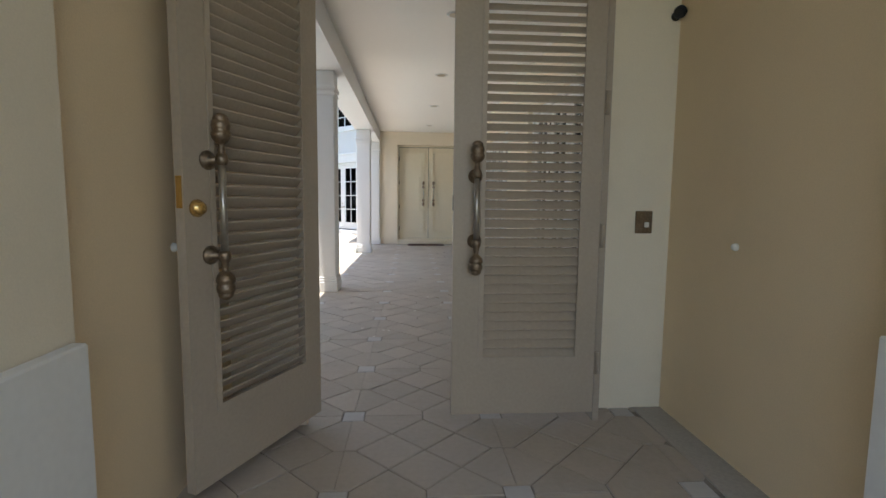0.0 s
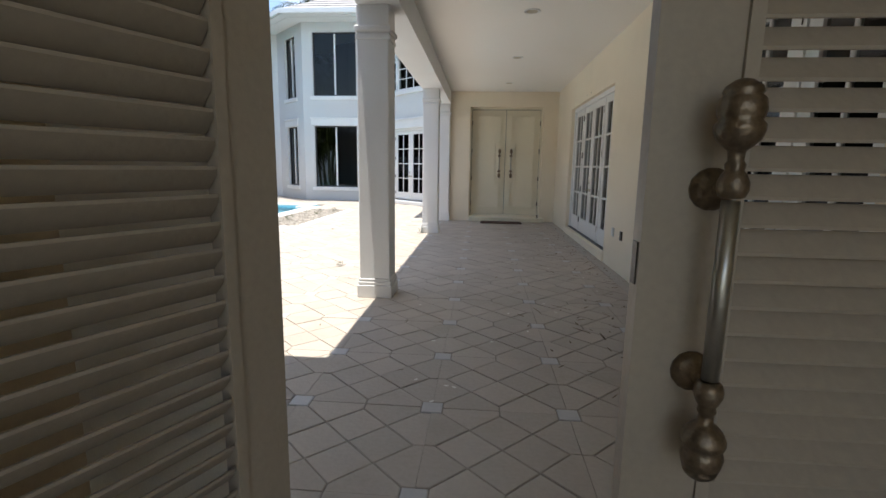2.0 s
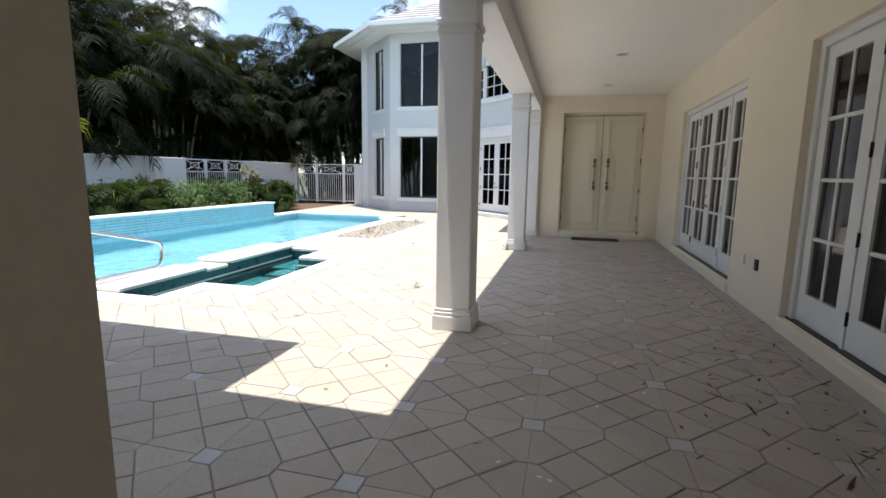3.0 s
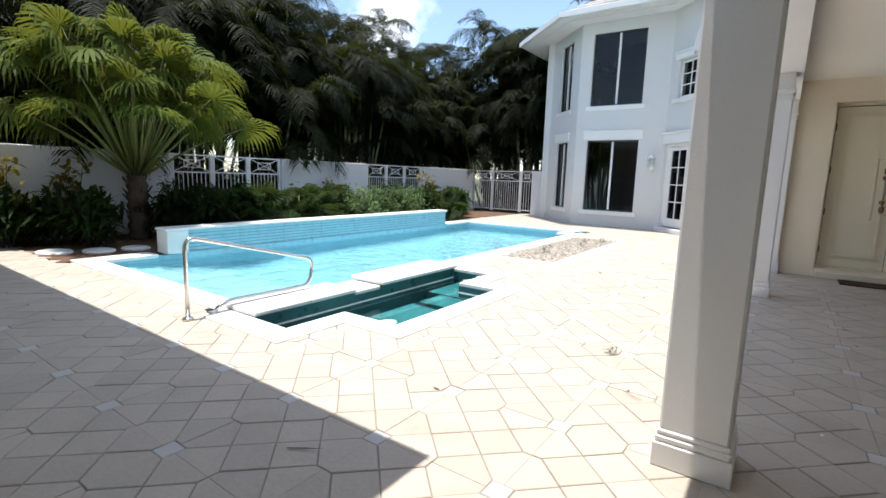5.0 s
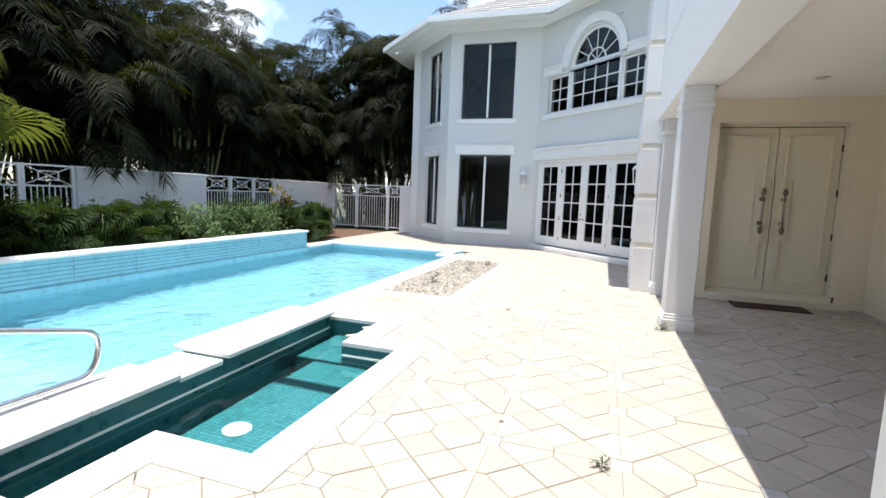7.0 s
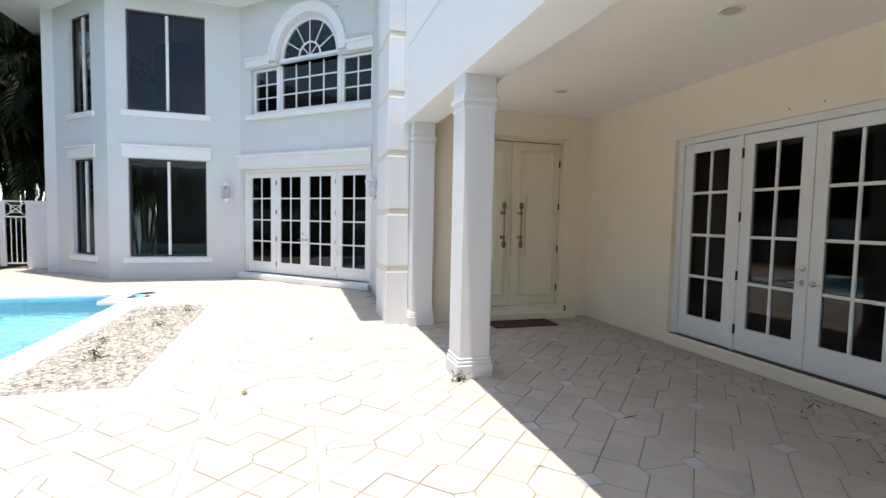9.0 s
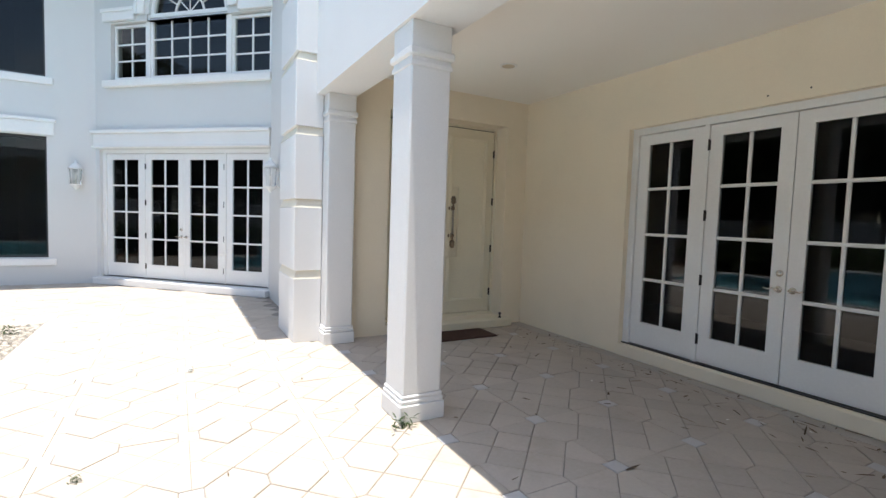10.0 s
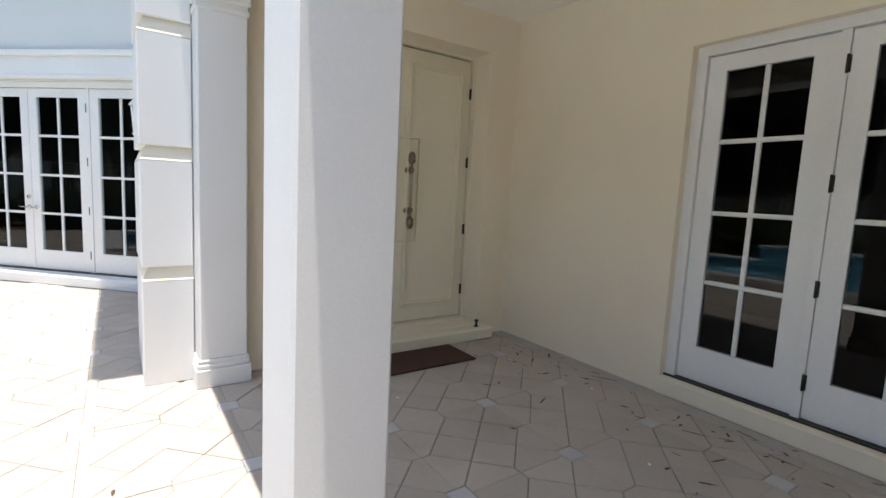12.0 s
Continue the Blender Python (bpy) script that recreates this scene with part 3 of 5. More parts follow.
def bars(parent, s0, s1, z0, z1, cols, rows, y0):
    bm = bm_new()
    ring(bm, s0, z0, s1, z1, 0.05, y0 - 0.02, y0 + 0.05)
    part("window_frame", bm, TRIM, parent)
    for i in range(1, cols):
        x = s0 + 0.05 + (s1 - s0 - 0.1) * i / cols
        bm = bm_new()
        box(bm, x - 0.014, y0, z0 + 0.05, x + 0.014, y0 + 0.03, z1 - 0.05)
        part("glazing_bar", bm, TRIM, parent)
    for j in range(1, rows):
        z = z0 + 0.05 + (z1 - z0 - 0.1) * j / rows
        bm = bm_new()
        box(bm, s0 + 0.05, y0 + 0.002, z - 0.014, s1 - 0.05, y0 + 0.028, z + 0.014)
        part("glazing_bar", bm, TRIM, parent)
    bm = bm_new()
    sheet(bm, s0 + 0.04, s1 - 0.04, y0 + 0.015, z0 + 0.04, z1 - 0.04)
    part("pane", bm, GLASS, parent).visible_shadow = False


pal = tagged(new("window_5"), "white arched three-part window with glazing bars", "window", kind="structure")
pal.matrix_basis = M_RIGHT
CX, SPRING, AR = 2.17, 5.20, 0.84
bars(pal, 0.42, 1.22, 4.02, 5.06, 2, 3, 0.09)
bars(pal, 1.30, 3.04, 4.02, 5.14, 4, 3, 0.09)
bars(pal, 3.12, 3.95, 4.02, 5.06, 2, 3, 0.09)
for a, b in ((1.22, 1.30), (3.04, 3.12)):
    bm = bm_new()
    box(bm, a, 0.04, 4.0, b, 0.2, SPRING)
    part("mullion", bm, TRIM, pal)
bm = bm_new()
soft_box(bm, 1.30, 0.05, 5.14, 3.04, 0.16, SPRING + 0.02, 0.006)
part("transom", bm, TRIM, pal)
bm = bm_new()
arch_fill(bm, CX, SPRING, AR + 0.02, 0.90, 0.92, 0.0, 0.2)
part("arch_reveal", bm, HOUSE, pal)
bm = bm_new()
for i in range(24):
    a, b = math.pi * i / 24, math.pi * (i + 1) / 24
    for r0, r1, y0, y1 in ((AR - 0.05, AR + 0.03, 0.06, 0.14), (0.30, 0.33, 0.08, 0.12), (0.93, 1.13, -0.05, -0.003), (1.09, 1.15, -0.075, -0.003)):
        v = [bm.verts.new((CX + r * math.cos(t), y, SPRING + r * math.sin(t))) for y in (y0, y1) for r, t in ((r0, a), (r1, a), (r1, b), (r0, b))]
        for f in ((0, 1, 2, 3), (7, 6, 5, 4), (1, 5, 6, 2), (0, 3, 7, 4)):
            bm.faces.new([v[k] for k in f])
part("arch_frame", bm, TRIM, pal)
for ang in (30, 60, 90, 120, 150):
    bm = bm_new()
    t = radians(ang)
    tube(bm, [(CX + 0.31 * math.cos(t), 0.10, SPRING + 0.31 * math.sin(t)), (CX + 0.80 * math.cos(t), 0.10, SPRING + 0.80 * math.sin(t))], 0.015, 6)
    part("glazing_bar", bm, TRIM, pal)
for ang in (0, 45, 90, 135):
    bm = bm_new()
    t = radians(ang)
    tube(bm, [(CX + 0.01 * math.cos(t), 0.10, SPRING + 0.02), (CX + 0.31 * math.cos(t), 0.10, SPRING + 0.02 + 0.29 * math.sin(t))], 0.012, 6)
    part("glazing_bar", bm, TRIM, pal)
bm = bm_new()
vs = [bm.verts.new((CX + 0.82 * math.cos(math.pi * i / 24), 0.105, SPRING + 0.82 * math.sin(math.pi * i / 24))) for i in range(25)]
bm.faces.new(vs)
part("pane", bm, GLASS, pal).visible_shadow = False
bm = bm_new()
soft_box(bm, 0.26, -0.09, 3.86, 4.02, 0.06, 3.99, 0.01)
part("window_sill", bm, TRIM, pal)
for a, b in ((0.25, 1.02), (3.32, 4.02)):
    bm = bm_new()
    soft_box(bm, a, -0.06, 5.11, b, -0.003, 5.32, 0.008)
    soft_box(bm, a - 0.02, -0.085, 5.27, b, -0.061, 5.34, 0.008)
    part("window_head", bm, TRIM, pal)

# banded pier at the porch corner
pier = thing("pier", "white stucco pier with cream projecting ledges", "pier")
z = 0.0
LEVELS = [0.86, 1.70, 2.54, 3.38, 4.22, 5.06, 5.90, 6.6]
for lv in LEVELS:
    bm = bm_new()
    soft_box(bm, -1.52, 13.69, z, -1.2, 14.6, lv - 0.10, 0.006)
    part("pier_block", bm, WHITE, pier)
    if lv < 6.5:
        bm = bm_new()
        v0 = [(-1.52, 13.69), (-1.2, 13.69), (-1.2, 14.6), (-1.52, 14.6)]
        v1 = [(-1.48, 13.73), (-1.2, 13.73), (-1.2, 14.6), (-1.48, 14.6)]
        lo = [bm.verts.new((x, y, lv - 0.10)) for x, y in v0]
        hi = [bm.verts.new((x, y, lv)) for x, y in v1]
        bm.faces.new(hi)
        for i in range(4):
            bm.faces.new((lo[i], lo[(i + 1) % 4], hi[(i + 1) % 4], hi[i]))
        part("ledge", bm, PIER_LEDGE, pier, "pale cream sloping ledge")
    z = lv


# ---- porch columns ----
def column_parts(parent, w=0.162):
    bm = bm_new()
    soft_box(bm, -w, -w, 0.20, w, w, 2.62, 0.012)
    part("shaft", bm, WHITE, parent)
    bm = bm_new()
    soft_box(bm, -w - 0.024, -w - 0.024, 0, w + 0.024, w + 0.024, 0.135, 0.006)
    soft_box(bm, -w - 0.016, -w - 0.016, 0.135, w + 0.016, w + 0.016, 0.175, 0.01)
    soft_box(bm, -w - 0.01, -w - 0.01, 0.175, w + 0.01, w + 0.01, 0.205, 0.008)
    part("plinth", bm, WHITE, parent)
    bm = bm_new()
    soft_box(bm, -w - 0.01, -w - 0.01, 2.60, w + 0.01, w + 0.01, 2.64, 0.006)
    soft_box(bm, -w - 0.022, -w - 0.022, 2.67, w + 0.022, w + 0.022, 2.73, 0.012)
    soft_box(bm, -w, -w, 2.62, w, w, 2.92, 0.006)
    part("capital", bm, WHITE, parent)


col = thing("column", "square white stucco porch column with moulded plinth", "column", "porch columns", Matrix.Translation((-1.135, 6.235, 0)))
column_parts(col)
copy_thing(col, Matrix.Translation((-1.10, 11.30, 0)))
copy_thing(col, Matrix.Translation((-1.03, 13.655, 0)))


# ---- entry doors ----
def pull_handle(parent, m, length=0.72):
    """A long turned pull: bar, two posts and acorn ends, standing off the local y."""
    bm = bm_new()
    half = length / 2
    up = m @ Matrix.Translation((0, -0.075, 0))
    lathe(bm, [(0.0145, -half + 0.19), (0.0145, half - 0.19)], up, 12)
    part("grip", bm, PEWTER, parent, "worn pewter grip")
    for sgn in (1, -1):
        bm = bm_new()
        acorn = [(0.014, 0.165), (0.020, 0.168), (0.024, 0.18), (0.024, 0.192), (0.019, 0.205), (0.014, 0.212), (0.016, 0.222), (0.012, 0.228), (0.013, 0.244), (0.021, 0.25), (0.032, 0.262), (0.037, 0.276), (0.037, 0.286), (0.031, 0.294), (0.034, 0.300), (0.036, 0.312), (0.033, 0.328), (0.027, 0.334), (0.030, 0.338), (0.026, 0.348), (0.014, 0.357), (0.004, 0.36)]
        q = up if sgn > 0 else up @ Matrix.Rotation(math.pi, 4, "X")
        k = half / 0.36
        lathe(bm, [(r, z * k) for r, z in acorn], q, 14)
        part("finial", bm, BRONZE, parent, "aged bronze acorn finial")
        bm = bm_new()
        p = m @ Matrix.Translation((0, 0, sgn * (half - 0.175))) @ Matrix.Rotation(radians(90), 4, "X")
        lathe(bm, [(0.038, 0), (0.038, 0.008), (0.026, 0.016), (0.014, 0.022), (0.014, 0.07)], p, 14)
        part("mount", bm, BRONZE, parent)


entry = tagged(new("door_4"), "cream panelled double entry doors, closed, with long pulls", "door", kind="structure")
entry.matrix_basis = Matrix.Translation((0, 13.98, 0))
bm = bm_new()
ring(bm, -0.36, 0.12, 1.46, 2.87, 0.035, -0.06, 0.06)
part("door_frame", bm, DOOR, entry)
for a, b, hx, side in ((-0.32, 0.548, 0.40, -1), (0.552, 1.42, 0.70, 1)):
    leaf = new("door_leaf")
    leaf.parent = entry
    bm = bm_new()
    soft_box(bm, a + 0.003, -0.03, 0.16, b - 0.003, 0.03, 2.822, 0.004)
    part("leaf_panel", bm, DOOR, leaf)
    bm = bm_new()
    xi0, xi1 = a + 0.12, b - 0.12
    ring(bm, xi0, 0.33, xi1, 2.70, 0.040, -0.056, -0.028)
    ring(bm, xi0 + 0.012, 0.342, xi1 - 0.012, 2.688, 0.012, -0.074, -0.054)
    part("moulding", bm, DOOR, leaf)
    bm = bm_new()
    px0, px1 = hx - 0.11, hx + 0.11
    soft_box(bm, px0, -0.048, 0.98, px1, -0.028, 1.98, 0.006)
    ring(bm, px0 - 0.03, 0.95, px1 + 0.03, 2.01, 0.026, -0.062, -0.028)
    part("handle_plate", bm, DOOR, leaf, "raised cream panel behind the pull")
    pull_handle(leaf, Matrix.Translation((hx, -0.045, 1.48)), 0.74)
    for z in (0.45, 1.1, 1.8, 2.5):
        hinge(leaf, a + 0.0 if side < 0 else b, -0.03, z)
bm = bm_new()
box(bm, -0.36, -0.10, 0.118, 1.46, 0.05, 0.15)
part("threshold", bm, LEDGE, entry)

# door mat
bm = bm_new()
soft_box(bm, -0.04, 13.06, 0.004, 0.98, 13.50, 0.022, 0.006)
solid("door_mat", "dark brown coir mat on the porch paving", "door mat", bm, MAT)
bm = bm_new()
lathe(bm, [(0.022, 0), (0.022, 0.012), (0.012, 0.016), (0.012, 0.05), (0.02, 0.055), (0.02, 0.075)], Matrix.Translation((1.40, BACK - 0.07, 0.115)))
solid("door_stop", "small dark metal door stop on the step", "door stop", bm, DARK)


# ---- gate ----
def gate_leaf(name, label, m, hand):
    """A louvred leaf, local x from the hinge (0) to the free edge (0.915), y towards the back."""
    g = tagged(new(name), label, "gate", kind="structure")
    g.matrix_basis = m
    W, H, T = (0.79 if hand > 0 else 0.83), 2.58, 0.045
    hs, fs = (0.100, 0.155) if hand > 0 else (0.125, 0.130)
    bm = bm_new()
    box(bm, 0, 0, 0.065, hs, T, H)
    part("stile", bm, GATE, g)
    bm = bm_new()
    box(bm, W - fs, 0, 0.065, W, T, H)
    part("stile", bm, GATE, g)
    bm = bm_new()
    box(bm, hs, 0, 0.065, W - fs, T, 0.375)
    part("rail", bm, GATE, g)
    bm = bm_new()
    box(bm, hs, 0, H - 0.14, W - fs, T, H)
    part("rail", bm, GATE, g)
    bm = bm_new()
    ring(bm, hs - 0.012, 0.363, W - fs + 0.012, H - 0.128, 0.024, -0.008, -0.0005)
    part("bead", bm, GATE, g)
    z = 0.405
    shared = None
    while z < H - 0.16:
        if shared is None:
            k = bm_new()
            soft_box(k, hs + 0.001, -0.029, -0.0045, W - fs - 0.001, 0.029, 0.0045, 0.004)
            k.transform(Matrix.Rotation(radians(51 if hand > 0 else -48), 4, "X"))
            shared = mesh_of("slat", k, GATE)
        s = new("slat", shared)
        s.parent = g
        s.matrix_basis = Matrix.Translation((0, T / 2, z)) @ Matrix.Rotation(radians(random.uniform(-1.2, 1.2)), 4, "X")
        z += 0.0505
    pull_handle(g, Matrix.Translation((W - 0.112, 0, 1.19)), 0.69 if hand > 0 else 0.72)
    for zz in (0.35, 1.05, 1.75, 2.4) if hand > 0 else ():
        bm = bm_new()
        tube(bm, [(-0.012, -0.012, zz - 0.06), (-0.012, -0.012, zz + 0.06)], 0.011, 8)
        part("hinge", bm, GATE, g)
    if hand < 0:
        bm = bm_new()
        lathe(bm, [(0.034, 0), (0.034, 0.008), (0.026, 0.016), (0.022, 0.03), (0.008, 0.032)], Matrix.Translation((W - 0.055, 0, 1.19)) @ Matrix.Rotation(radians(90), 4, "X"), 16)
        part("lock_cylinder", bm, BRASS, g, "polished brass lock cylinder")
        bm = bm_new()
        box(bm, W, 0.008, 1.19, W + 0.002, T - 0.008, 1.31)
        part("lock_plate", bm, BRASS, g)
    else:
        bm = bm_new()
        box(bm, W, 0.010, 1.18, W + 0.003, T - 0.010, 1.26)
        part("strike_plate", bm, DARK, g)
    return g


# closed leaf: hinged on the east jamb, so mirrored by turning it half round
def mirrored(m):
    return m @ Matrix.Diagonal((-1, 1, 1, 1))


gr = gate_leaf("gate_1", "taupe louvred gate leaf, closed, with long bronze pull", mirrored(Matrix.Translation((1.05, 2.09, 0))), 1)
free, hng = Vector((-0.80, 1.42)), Vector((-0.455, 2.17))
ang = math.atan2(free.y - hng.y, free.x - hng.x)
gl = gate_leaf("gate_2", "taupe louvred gate leaf, swung open, with brass lock", Matrix.Translation((hng.x, hng.y, 0)) @ Matrix.Rotation(ang, 4, "Z") @ Matrix.Diagonal((1, -1, 1, 1)), -1)
bm = bm_new()
box(bm, 1.065, 2.12, 0, 1.10, GATE_Y + 0.1, 2.66)
box(bm, -0.478, 2.14, 2.60, 1.065, GATE_Y, 2.66)
setting("gate_frame", bm, GATE, "taupe painted gate frame", "gate frame")
# things on the passage walls
sw = thing("light_switch", "bronze push-button plate on the stucco", "switch", m=Matrix.Translation((1.385, GATE_Y, 1.12)))
bm = bm_new()
soft_box(bm, -0.05, -0.012, -0.065, 0.05, 0, 0.065, 0.004)
part("plate", bm, BRONZE, sw)
bm = bm_new()
soft_box(bm, 0.0, -0.02, -0.03, 0.028, -0.012, 0.0, 0.003)
part("button", bm, RUBBER, sw, "white push button")
cam_thing = thing("wall_sensor", "small dark round sensor on the wall", "sensor", m=Matrix.Translation((1.51, GATE_Y - 0.002, 2.27)))
bm = bm_new()
lathe(bm, [(0.024, 0), (0.024, 0.01), (0.013, 0.014), (0.013, 0.035)], Matrix.Rotation(radians(90), 4, "X"))
part("bracket", bm, DARK, cam_thing)
bm = bm_new()
lathe(bm, [(0.007, 0.014), (0.026, 0.024), (0.034, 0.045), (0.030, 0.068), (0.014, 0.08)], Matrix.Rotation(radians(80), 4, "X"))
part("dome", bm, BLACK, cam_thing)
for x, y, r in ((1.543, 1.69, -90), (-0.92, 1.565, 90)):
    bm = bm_new()
    lathe(bm, [(0.019, 0), (0.019, 0.007), (0.015, 0.017), (0.007, 0.024)], Matrix.Rotation(radians(r), 4, "Y"))
    o = solid("wall_bumper", "round white rubber door bumper on stucco", "door bumper", bm, RUBBER, "door bumpers")
    o.location = (x, y, 1.03)
# outlets low on the porch wall
for y, mt in ((7.6, DARK), (8, TRIM)):
    bm = bm_new()
    soft_box(bm, PX - 0.02, y - 0.04, 0.46, PX, y + 0.04, 0.58, 0.004)
    solid("wall_outlet", "small covered outlet on the porch wall", "outlet", bm, mt, "porch outlets")
# recessed lights
for y in (4.93, 7.40, 9.88, 12.42):
    l = thing("recessed_light", "recessed round ceiling light, unlit", "ceiling light", "porch ceiling lights", Matrix.Translation((0.51, y, CEIL)))
    bm = bm_new()
    prof = [(0.070, -0.001), (0.072, -0.006), (0.098, -0.008), (0.1, -0.001)]
    lathe(bm, prof, None, 24)
    part("trim_ring", bm, TRIM, l)
    bm = bm_new()
    lathe(bm, [(0.07, -0.0095), (0.065, -0.0094), (0.0, -0.009)], None, 24)
    part("reflector", bm, LAMP_CAN, l)
# small holes over the doors
for y in (10.04, 10.37):
    bm = bm_new()
    lathe(bm, [(0.008, 0), (0.008, 0.003)], Matrix.Translation((PX, y, 2.69)) @ Matrix.Rotation(radians(-90), 4, "Y"), 8)
    solid("screw_anchor", "tiny dark anchor in the wall", "wall anchor", bm, DARK, "wall anchors")


def lantern(m, group="bay lanterns"):
    """A white wall lantern: back plate, arm, cage, panes, roof and finial; local -y is out."""
    l = thing("wall_lantern", "white metal wall lantern with clear glass", "wall lantern", group, m)
    bm = bm_new()
    soft_box(bm, -0.05, -0.02, -0.16, 0.05, 0, 0.10, 0.006)
    tube(bm, [(0, -0.02, -0.1), (0, -0.08, -0.2), (0, -0.14, -0.19)], 0.012, 8)
    part("back_plate", bm, TRIM, l)
    bm = bm_new()
    c = Matrix.Translation((0, -0.14, 0))
    lathe(bm, [(0.12, 0.15), (0.13, 0.155), (0.09, 0.21), (0.05, 0.25), (0.02, 0.27), (0.025, 0.29), (0.005, 0.32)], c, 8)
    part("lantern_roof", bm, TRIM, l)
    bm = bm_new()
    lathe(bm, [(0.01, -0.25), (0.03, -0.22), (0.06, -0.18), (0.1, -0.155), (0.1, -0.14)], c, 8)
    part("lantern_base", bm, TRIM, l)
    for i in range(6):
        a = math.pi * i / 3
        bm = bm_new()
        tube(bm, [(0.09 * math.cos(a), -0.14 + 0.09 * math.sin(a), -0.14), (0.115 * math.cos(a), -0.14 + 0.115 * math.sin(a), 0.15)], 0.009, 6)
        part("cage_bar", bm, TRIM, l)
    bm = bm_new()
    lathe(bm, [(0.082, -0.13), (0.105, 0.145)], c, 6)
    part("glass", bm, CLEAR_GLASS, l)
    bm = bm_new()
    lathe(bm, [(0.014, -0.14), (0.014, -0.02), (0.02, 0.0), (0.01, 0.05)], c, 8)
    part("candle", bm, RUBBER, l)
    return l


lantern(M_MID @ Matrix.Translation((2.54, 0, 2.10)))
lantern(Matrix.Translation((-1.25, 16.15, 2.10)) @ Matrix.Rotation(radians(-90), 4, "Z"))


# ---- pool and spa ----
PX0, PX1, PY0, PY1, WATER_Z = -9.6, -5.65, 6.42, 17.25, -0.10


def basin(bm, x0, y0, x1, y1, z0, z1=-0.02, t=0.12):
    """An open box: floor and four walls."""
    box(bm, x0 - t, y0 - t, z0 - t, x1 + t, y1 + t, z0)
    box(bm, x0 - t, y0 - t, z0, x0, y1 + t, z1)
    box(bm, x1, y0 - t, z0, x1 + t, y1 + t, z1)
    box(bm, x0, y0 - t, z0, x1, y0, z1)
    box(bm, x0, y1, z0, x1, y1 + t, z1)


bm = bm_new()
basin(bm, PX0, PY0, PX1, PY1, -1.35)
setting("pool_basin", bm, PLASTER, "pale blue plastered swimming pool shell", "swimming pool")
for i in range(4):
    bm = bm_new()
    soft_box(bm, PX0 + 0.002, PY0 + 0.002, -1.35, PX1 - 0.002, PY0 + 0.45 * (4 - i), -1.35 + 0.27 * (i + 1), 0.02)
    setting("pool_step", bm, STEP_PLASTER, "pale submerged pool step", "pool step")
bm = bm_new()
nx, ny = 40, 100
grid = [[bm.verts.new((PX0 + (PX1 - PX0) * i / nx, PY0 + (PY1 - PY0) * j / ny, WATER_Z + 0.006 * noise.noise(Vector((i * 0.35, j * 0.4, 0))) )) for j in range(ny + 1)] for i in range(nx + 1)]
for i in range(nx):
    for j in range(ny):
        bm.faces.new((grid[i][j], grid[i + 1][j], grid[i + 1][j + 1], grid[i][j + 1])).smooth = True
water = setting("water_pool", bm, WATER, "clear rippled turquoise pool water", "water")
water.visible_shadow = False
# tile band at the water line
bm = bm_new()
box(bm, PX1 - 0.012, PY0, -0.17, PX1 - 0.002, PY1, -0.022)
box(bm, PX0, PY0 + 0.002, -0.17, PX1 - 0.02, PY0 + 0.012, -0.022)
box(bm, PX0, PY1 - 0.012, -0.17, PX1 - 0.02, PY1 - 0.002, -0.022)
setting("waterline_tile", bm, POOL_TILE, "blue waterline tile band", "tile band")
# raised back wall with tiled face
bm = bm_new()
box(bm, PX0 - 0.30, 7.5, -0.05, PX0 - 0.01, 15.9, 0.40)
box(bm, PX0 - 0.01, 7.79, -0.3, PX0 + 0.02, 15.9, -0.0)
rw = setting("pool_raised_wall", bm, POOL_TILE, "raised blue-tiled wall along the pool", "wall")
rows_z = [0.03 + 0.062 * i for i in range(6)]
for i, zz in enumerate(rows_z):
    y = 7.8
    while y < 15.85:
        bm = bm_new()
        box(bm, PX0 - 0.01, y, zz, PX0 - 0.002, min(y + 1.02, 15.9), zz + 0.05)
        part("tile_course", bm, POOL_TILE, rw)
        y += 1.03
bm = bm_new()
box(bm, PX0 - 0.0095, 7.8, 0.02, PX0 - 0.006, 15.9, 0.40)
part("grout_lines", bm, POOL_LINE, rw)
bm = bm_new()
soft_box(bm, PX0 - 0.34, 7.42, 0.0, PX0 + 0.05, 7.79, 0.402, 0.01)
part("end_block", bm, COPING, rw, "pale stone end block")
y = 7.40
while y < 15.9:
    bm = bm_new()
    soft_box(bm, PX0 - 0.36, y, 0.40, PX0 + 0.045, min(y + 0.9, 15.95) - 0.006, 0.45, 0.012)
    part("coping_stone", bm, COPING, rw)
    y += 0.9

coping = tagged(new("pool_coping"), "white stone coping round the pool and spa", "coping", kind="structure")


def coping_run(x0, y0, x1, y1, z=0.02, depth=0.06, step=0.85):
    """Coping stones side by side along the longer way of a strip."""
    long_x = (x1 - x0) > (y1 - y0)
    n = max(1, round(((x1 - x0) if long_x else (y1 - y0)) / step))
    for i in range(n):
        bm = bm_new()
        if long_x:
            soft_box(bm, x0 + (x1 - x0) * i / n, y0, z - depth, x0 + (x1 - x0) * (i + 1) / n - 0.003, y1, z, 0.010)
        else:
            soft_box(bm, x0, y0 + (y1 - y0) * i / n, z - depth, x1, y0 + (y1 - y0) * (i + 1) / n - 0.003, z, 0.010)
        part("coping_stone", bm, COPING, coping)


coping_run(-9.95, 6.12, -5.62, 6.44)
coping_run(-9.95, 6.44, -9.57, 7.28)
coping_run(-5.68, 10.12, -5.30, 16.3)
coping_run(-6.05, 16.3, -5.30, 16.62)
coping_run(-6.05, 16.62, -5.75, 17.6)
coping_run(-9.95, 17.22, -6.05, 17.6)
coping_run(-9.95, 15.96, -9.57, 17.22)
coping_run(-4.20, 11.60, -3.98, 15.76, 0.008, 0.05)
coping_run(-5.28, 11.38, -3.98, 11.60, 0.008, 0.05)
